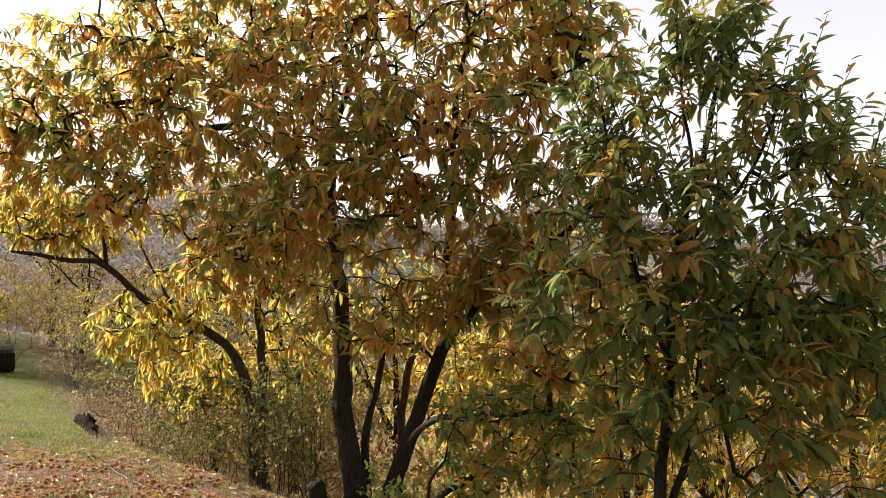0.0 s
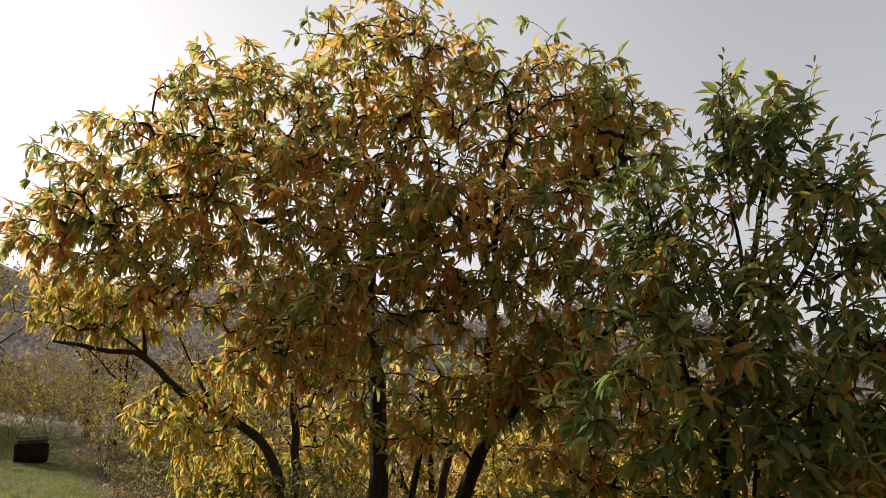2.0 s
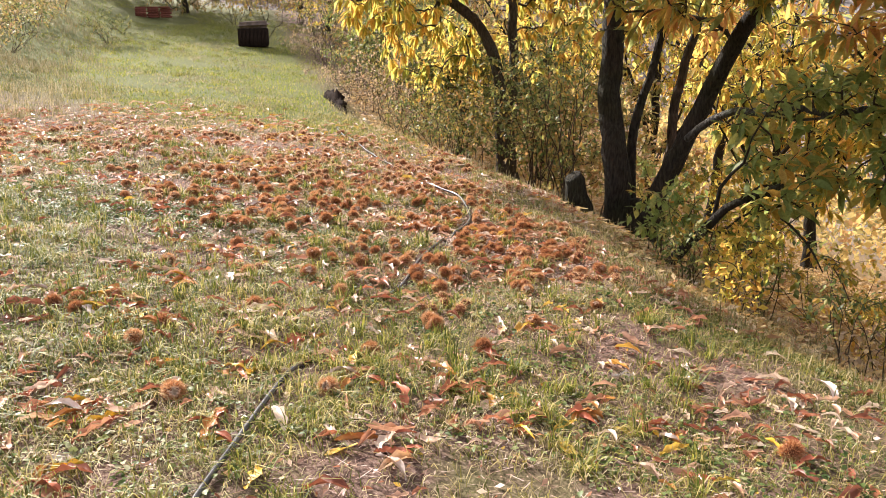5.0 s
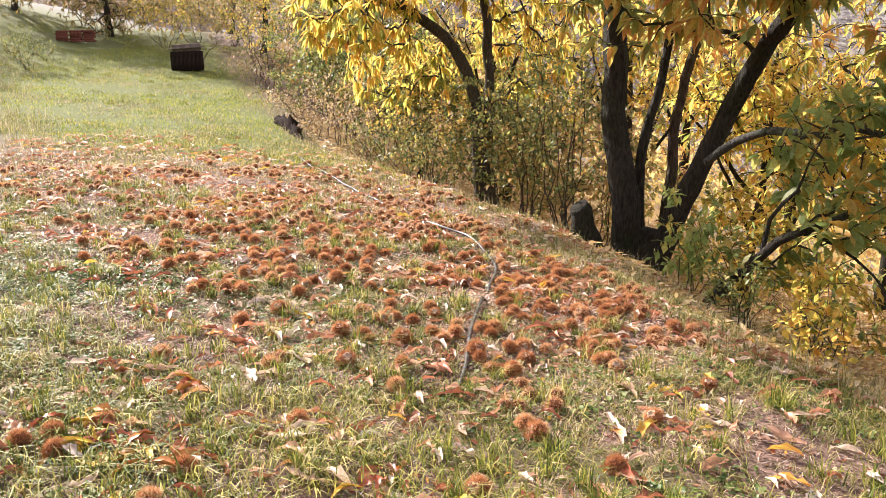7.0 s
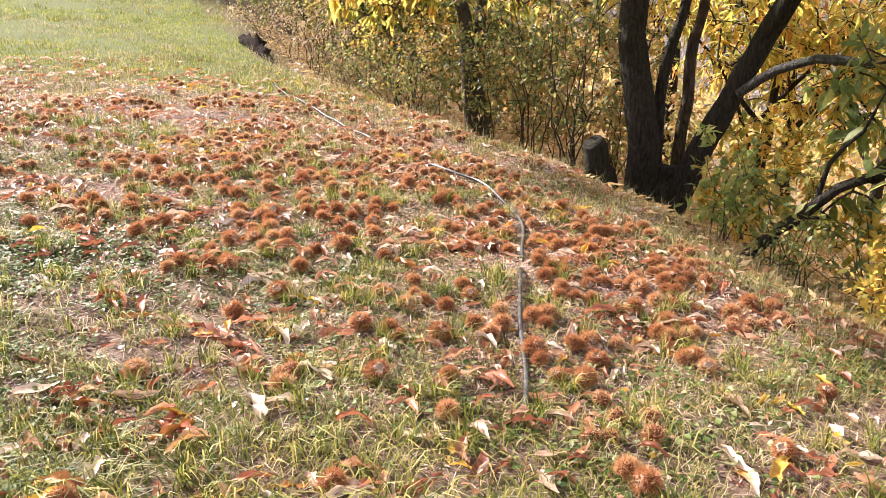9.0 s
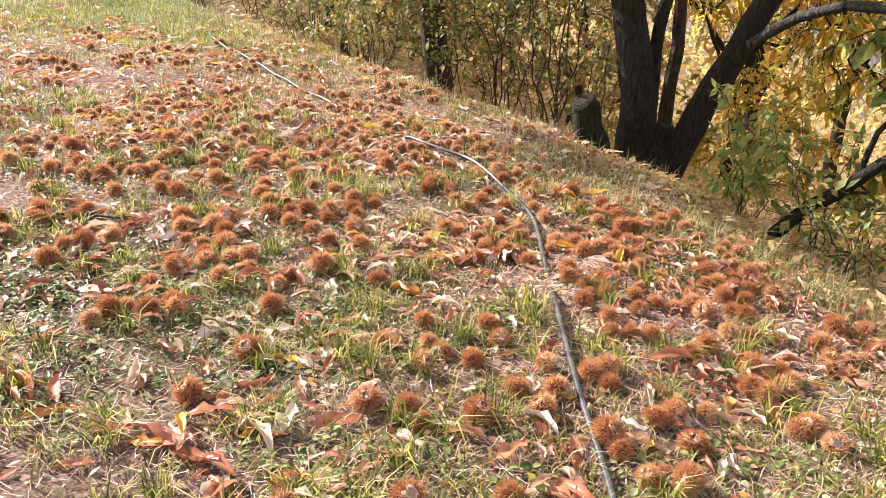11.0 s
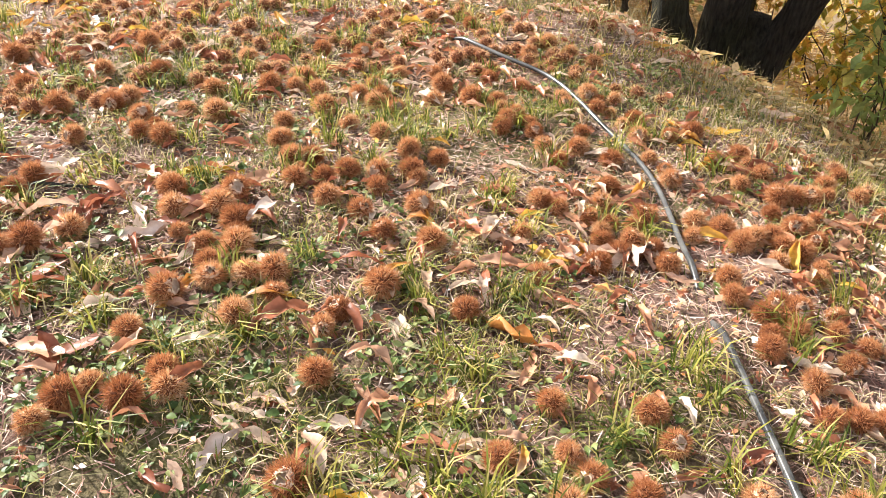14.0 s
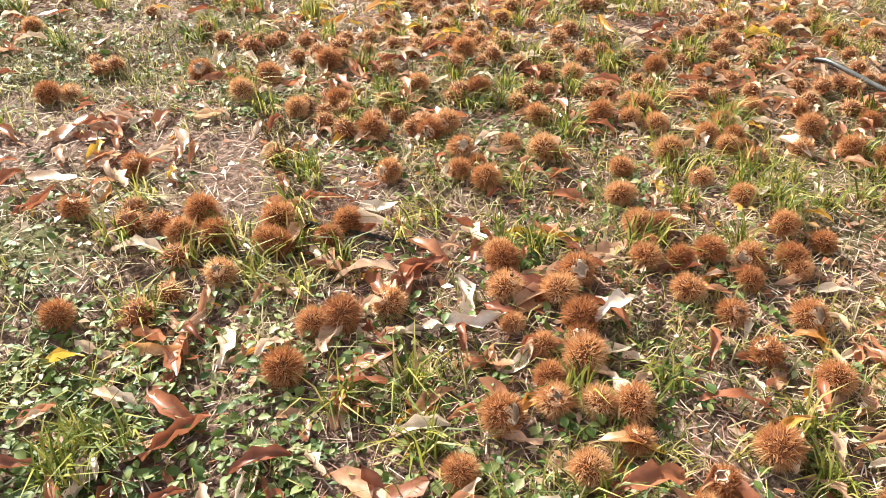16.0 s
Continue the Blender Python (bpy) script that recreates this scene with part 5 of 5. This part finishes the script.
# leaves that lie down the bank
def bank_leaves(n):
    x, y = scatter(n, -12, 14, 1, 24, lambda x, y: smooth((beyond(x, y) - 0.2) / 0.8) * (1 - smooth((beyond(x, y) - 9) / 5)))
    m = len(x)
    a = rng.uniform(0, 6.28, m)
    w = np.stack([np.cos(a), np.sin(a), rng.uniform(-0.3, 0.3, m)], -1)
    L = rng.uniform(0.06, 0.13, m)
    return leaves(LEAF1, np.stack([x, y, height(x, y) + rng.uniform(0.01, 0.06, m)], -1), w, normals(x, y) + rng.normal(0, 0.4, (m, 3)), L, L * rng.uniform(0.28, 0.42, m))


tagged(part("bank_litter", bank_leaves(190000), leaf_material("golden_litter", [(0.0, (0.30, 0.15, 0.07)), (0.3, (0.54, 0.33, 0.13)), (0.6, (0.68, 0.50, 0.21)), (1.0, (0.72, 0.58, 0.40))], 0.35)), "golden and brown fallen leaves down the bank", "leaf litter", kind="stuff")

# grass
GRASS = leaf_material("grass_blade", [(0.0, (0.055, 0.07, 0.013)), (0.28, (0.16, 0.165, 0.03)), (0.48, (0.31, 0.265, 0.058)), (0.74, (0.46, 0.375, 0.145)), (1.0, (0.66, 0.53, 0.33))], 0.4, 0.55, 0.0, gloss=0.15)
GREEN_GRASS = leaf_material("fresh_grass_blade", [(0.0, (0.055, 0.08, 0.013)), (0.4, (0.17, 0.195, 0.03)), (0.7, (0.36, 0.325, 0.062)), (1.0, (0.60, 0.47, 0.19))], 0.4, 0.5, 0.0, gloss=0.18)
LAWN = leaf_material("lane_grass_blade", [(0.0, (0.10, 0.15, 0.012)), (0.4, (0.265, 0.315, 0.025)), (0.75, (0.45, 0.42, 0.06)), (1.0, (0.60, 0.49, 0.15))], 0.4, 0.6, 0.0, gloss=0.08)
DRY_GRASS = leaf_material("dry_grass_blade", [(0.0, (0.15, 0.14, 0.05)), (0.4, (0.32, 0.26, 0.125)), (1.0, (0.52, 0.42, 0.25))], 0.35, 0.6, 0.0, gloss=0.15)


def blades(x, y, length, width, lean=0.6, lift_z=0.0):
    k = off_hose(x, y, 0.03)
    x, y = x[k], y[k]
    n = len(x)
    a = rng.uniform(0, 6.28, n)
    out = np.stack([np.cos(a), np.sin(a), np.zeros(n)], -1)
    side = np.stack([-np.sin(a), np.cos(a), np.zeros(n)], -1)
    root = np.stack([x, y, height(x, y) - 0.004 + lift_z], -1)
    L, W = (length * rng.uniform(0.5, 1.3, n))[:, None], (width * rng.uniform(0.7, 1.3, n))[:, None]
    k = (lean * rng.uniform(0.2, 1.6, n))[:, None]
    mid = root + out * L * 0.28 * k + np.array([0, 0, 1.0]) * L * 0.55
    tip = root + out * L * 0.85 * k + np.array([0, 0, 1.0]) * L * np.clip(1.0 - 0.35 * k, 0.15, 1)
    v = np.stack([root - side * W, root + side * W, mid - side * W * 0.8, mid + side * W * 0.8, tip], 1).reshape(-1, 3)
    b = np.arange(n)[:, None] * 5
    return v, [b + np.array([[0, 1, 3, 2]]), b + np.array([[2, 3, 4]])]


def grass_share(x, y):
    s = beyond(x, y)
    g = np.clip(1.7 * patches(x, y, 2.6, 11) * (0.5 + patches(x, y, 6.5, 13)) - 0.12, 0.14 + 0.12 * (y < 5.2), 1)
    edge = smooth((x + 9.5) / 2.5) * smooth((y + 1.5) / 4) * smooth((4.5 - x) / 2)
    return np.clip(g * (0.25 + 0.75 * edge) * (1 - 0.55 * np.clip(1.2 * litter_share(x, y), 0, 1)) * (1 - smooth((s - 0.4 + 0.45 * smooth((y - 5.6) / 0.8)) / (1.2 - 0.5 * smooth((y - 5.6) / 0.8)))), 0, 1)


def tufts(n, x0, x1, y0, y1, share, per, spread):
    x, y = scatter(n, x0, x1, y0, y1, share)
    return np.repeat(x, per) + rng.normal(0, spread, len(x) * per), np.repeat(y, per) + rng.normal(0, spread, len(x) * per)


gx, gy = tufts(60000, -10, 5, -2, 9.0, grass_share, 8, 0.022)
tagged(part("grass", blades(gx, gy, 0.058, 0.0018, 1.4), GRASS), "thin tufts of green and straw-coloured grass", "grass", kind="stuff")
gx, gy = tufts(850, -6.5, -0.2, 4.2, 10.0, lambda x, y: (0.3 + 0.7 * patches(x, y, 3.1, 47)) * (1 - smooth((beyond(x, y) + 0.6) / 0.6)), 38, 0.022)
tagged(part("grass_tuft", blades(gx, gy, 0.105, 0.0026, 1.05), GREEN_GRASS), "taller fresh green grass tufts among the litter", "grass", kind="stuff")
gx, gy = tufts(3900, -7.5, -1.4, 1.5, 7.6, lambda x, y: (1 - smooth((y - 5.0 - 0.8 * smooth((-3.6 - x) / 0.8)) / 1.0)) * (0.4 + 0.6 * patches(x, y, 2.2, 17)), 32, 0.04)
tagged(part("grass_tuft", blades(gx, gy, 0.085, 0.0022, 1.35), GREEN_GRASS), "thick green grass beside the hose", "grass", kind="stuff")
gx, gy = tufts(11000, -7.5, 3.0, 1.5, 9.5, lambda x, y: (0.25 + 0.75 * patches(x, y, 3.4, 71)) * (1 - smooth((beyond(x, y) - 0.5) / 1.0)), 8, 0.03)
tagged(part("dead_grass", blades(gx, gy, 0.05, 0.0017, 1.6), DRY_GRASS), "flattened brown dead grass in the turf", "grass", kind="stuff")
gx, gy = tufts(22000, -14, 0, 8.5, 15.0, lambda x, y: np.clip(grass_share(x, y) * 1.1, 0, 1), 6, 0.04)
tagged(part("grass", blades(gx, gy, 0.06, 0.0024, 0.9), GRASS), "thin grass among fallen burs", "grass", kind="stuff")
gx, gy = scatter(240000, -26, -3, 10.5, 34, lambda x, y: (0.15 + 0.85 * patches(x, y, 1.5, 31)) * (1 - 0.85 * smooth((-beyond(x, y) - 3.4 - 0.22 * np.clip(y - 14, 0, 14)) / 1.8)) * smooth((y - 10.9 + 0.12 * (x + 5)) / 2) * (1 - smooth((beyond(x, y) + 0.2) / 0.8)))
k = np.hypot(gx + 20.9, gy - 30.2) > 1.7          # bare under the stack
gx, gy = gx[k], gy[k]
tagged(part("lane_grass", blades(gx, gy, 0.052, 0.0045, 0.8), LAWN), "short sunlit yellow-green turf on the lane", "grass", kind="stuff")
gx, gy = tufts(420, -18, -4, 11.5, 26, lambda x, y: np.clip(2.0 * patches(x, y, 0.9, 57) - 0.6, 0, 1) * (1 - smooth((beyond(x, y) + 0.4) / 0.8)), 40, 0.07)
tagged(part("grass_tuft", blades(gx, gy, 0.11, 0.0032, 1.0), GREEN_GRASS), "darker uneven grass tufts in the lane's turf", "grass", kind="stuff")
gx, gy = tufts(7500, -14, 9, 2.5, 24, lambda x, y: smooth((beyond(x, y) + 0.3) / 0.8) * (1 - smooth((beyond(x, y) - 7) / 3)), 9, 0.06)
tagged(part("dry_grass", blades(gx, gy, 0.17, 0.0025, 0.7), DRY_GRASS), "pale dry grass on the bank", "grass", kind="stuff")
gx, gy = tufts(15000, -3.5, 4, 3.0, 11.5, lambda x, y: (0.3 + 0.7 * patches(x, y, 2.4, 61)) * smooth((beyond(x, y) + 0.45) / 0.4) * (1 - smooth((beyond(x, y) - 1.3) / 1.2)), 7, 0.035)
tagged(part("grass", blades(gx, gy, 0.085, 0.0021, 1.3), GRASS), "thin rough grass along the crest of the bank", "grass", kind="stuff")
gx, gy = tufts(150, -20, -3, 13, 30, lambda x, y: smooth((beyond(x, y) + 0.5) / 0.5) * (1 - smooth((beyond(x, y) - 1.2) / 0.8)), 10, 0.1)
tagged(part("dry_weeds", blades(gx, gy, 0.42, 0.003, 0.9), DRY_GRASS), "tall dry brown weeds along the lane's edge", "weeds", kind="stuff")

gx, gy = tufts(15000, -26, -6, 9, 30, lambda x, y: smooth((-beyond(x, y) - 3.2 - 0.2 * np.clip(y - 14, 0, 14)) / 2.0) * patches(x, y, 1.2, 21), 9, 0.08)
tagged(part("dry_weeds", blades(gx, gy, 0.2, 0.003, 0.8), DRY_GRASS), "straw-coloured rough grass on the lane's upper side", "grass", kind="stuff")

gx, gy = tufts(3600, -19, -4, 12.5, 27, lambda x, y: np.clip(2.2 * patches(x, y, 1.3, 83) - 0.9, 0, 1) * (1 - smooth((beyond(x, y) + 0.2) / 0.8)), 10, 0.09)
tagged(part("dead_grass", blades(gx, gy, 0.085, 0.004, 1.3), DRY_GRASS), "straw-coloured worn patches in the lane's turf", "grass", kind="stuff")

# low broad-leaved weeds in the green patches
def weeds():
    x, y = tufts(10500, -7.5, 1.5, 2.0, 9.5, lambda x, y: np.clip(grass_share(x, y) - 0.25 + 1.1 * np.exp(-(((x + 4.3) / 1.0) ** 2 + ((y - 6.5) / 0.8) ** 2)), 0, 1) * 1.2, 9, 0.03)
    x2, y2 = tufts(1500, -5.4, -3.4, 5.8, 7.2, lambda x, y: np.exp(-(((x + 4.45) / 0.8) ** 2 + ((y - 6.45) / 0.5) ** 2)) * (0.4 + 0.6 * patches(x, y, 5.0, 91)), 9, 0.03)
    x, y = np.concatenate([x, x2]), np.concatenate([y, y2])
    n = len(x)
    at = np.stack([x, y, height(x, y) + rng.uniform(0.006, 0.028, n)], -1)
    a = rng.uniform(0, 6.28, n)
    w = np.stack([np.cos(a), np.sin(a), rng.uniform(-0.2, 0.5, n)], -1)
    L = rng.uniform(0.010, 0.034, n)
    return leaves(LEAF_ROUND, at, w, np.array([0, 0, 1.0]) + rng.normal(0, 0.4, (n, 3)), L, L * rng.uniform(0.5, 0.8, n))


tagged(part("clover", weeds(), leaf_material("weed_leaf", [(0.0, (0.05, 0.085, 0.02)), (0.4, (0.115, 0.16, 0.038)), (0.7, (0.20, 0.235, 0.07)), (0.88, (0.26, 0.28, 0.11)), (1.0, (0.38, 0.37, 0.21))], 0.25, 0.5, 0.2, gloss=0.25)), "low clover and broad-leaved weeds in the grass", "weeds", kind="stuff")

# straw, spines and crumbs between the burs
STRAW = leaf_material("straw", [(0.0, (0.16, 0.07, 0.05)), (0.45, (0.36, 0.20, 0.15)), (0.75, (0.58, 0.42, 0.33)), (1.0, (0.74, 0.62, 0.53))], 0.15, 0.7, 0.0)


def straw(n):
    x, y = scatter(n, -7.5, 1.5, 2.5, 12.0, lambda x, y: np.clip(0.15 + 0.2 * smooth((y - 4.5) / 1.5) + litter_share(x, y), 0, 1) * (1 - smooth((beyond(x, y) - 0.5) / 1)))
    m = len(x)
    at = np.stack([x, y, height(x, y) + rng.uniform(0.003, 0.014, m)], -1)
    a = rng.uniform(0, 6.28, m)
    d = np.stack([np.cos(a), np.sin(a), rng.uniform(-0.12, 0.12, m)], -1) * rng.uniform(0.015, 0.07, m)[:, None]
    s = np.stack([-np.sin(a), np.cos(a), rng.uniform(-0.4, 0.4, m)], -1) * rng.uniform(0.0006, 0.0015, m)[:, None]
    v = np.stack([at - d / 2 - s, at - d / 2 + s, at + d / 2 + s, at + d / 2 - s], 1).reshape(-1, 3)
    return v, np.arange(4 * m).reshape(-1, 4)


def crumbs(n):
    x, y = scatter(n, -7.5, 1.5, 2.5, 12.0, lambda x, y: np.clip(0.25 + litter_share(x, y), 0, 1) * (1 - smooth((beyond(x, y) - 0.5) / 1)))
    m = len(x)
    at = np.stack([x, y, height(x, y) + rng.uniform(0.002, 0.02, m)], -1)
    a = rng.uniform(0, 6.28, m)
    w = np.stack([np.cos(a), np.sin(a), rng.uniform(-0.5, 0.5, m)], -1)
    L = rng.uniform(0.008, 0.04, m)
    return leaves(LEAF1, at, w, np.array([0, 0, 1.0]) + rng.normal(0, 0.5, (m, 3)), L, L * rng.uniform(0.25, 0.7, m))


tagged(part("leaf_crumbs", crumbs(80000), FALLEN), "broken bits of dry leaf among straw", "leaf litter", kind="stuff")
tagged(part("straw", straw(260000), STRAW), "dry straw, stalks and spine litter on the soil", "straw", kind="stuff")


# fallen sticks
def stick(points, r, mat, label):
    p = bend([on(x, y, 0.012) for x, y in points], 0.05, 0.004)
    o = part("fallen_stick", tube(p, np.linspace(r, r * 0.5, len(p)), 6, 0.08), mat)
    tagged(o, label, "stick", "fallen sticks")


stick(((-4.27, 7.42), (-4.13, 7.45), (-3.94, 7.48)), 0.009, BARK_GREY, "grey broken stick lying in the grass")
stick(((-3.03, 6.19), (-2.93, 6.39), (-2.86, 6.50)), 0.005, BARK, "thin dark twig among leaves")
stick(((-3.0, 6.33), (-2.9, 6.33), (-2.78, 6.31)), 0.004, BARK, "thin dark twig among leaves")
for k in range(46):
    sx, sy = rng.uniform(-5.5, -0.6), rng.uniform(3.2, 10)
    a, ln = rng.uniform(0, 6.28), rng.uniform(0.08, 0.3)
    if beyond(sx, sy) < -0.2:
        stick(((sx, sy), (sx + math.cos(a) * ln * 0.5 + 0.01, sy + math.sin(a) * ln * 0.5), (sx + math.cos(a) * ln, sy + math.sin(a) * ln)), rng.uniform(0.002, 0.005), BARK_GREY if k % 3 else BARK_TWIG, "pale dry twig lying on the ground")

# the turf goes on behind the start of the walk, thinning out
gx, gy = tufts(2600, -8.5, 1.5, -3.0, 1.7, lambda x, y: (0.3 + 0.7 * patches(x, y, 2.2, 29)) * (0.15 + 0.85 * smooth((y + 2.5) / 3.5)) * (1 - smooth((x + 1.8) / 2.5)), 26, 0.045)
tagged(part("grass_tuft", blades(gx, gy, 0.08, 0.0022, 1.35), GREEN_GRASS), "green and straw grass thinning towards bare ground", "grass", kind="stuff")
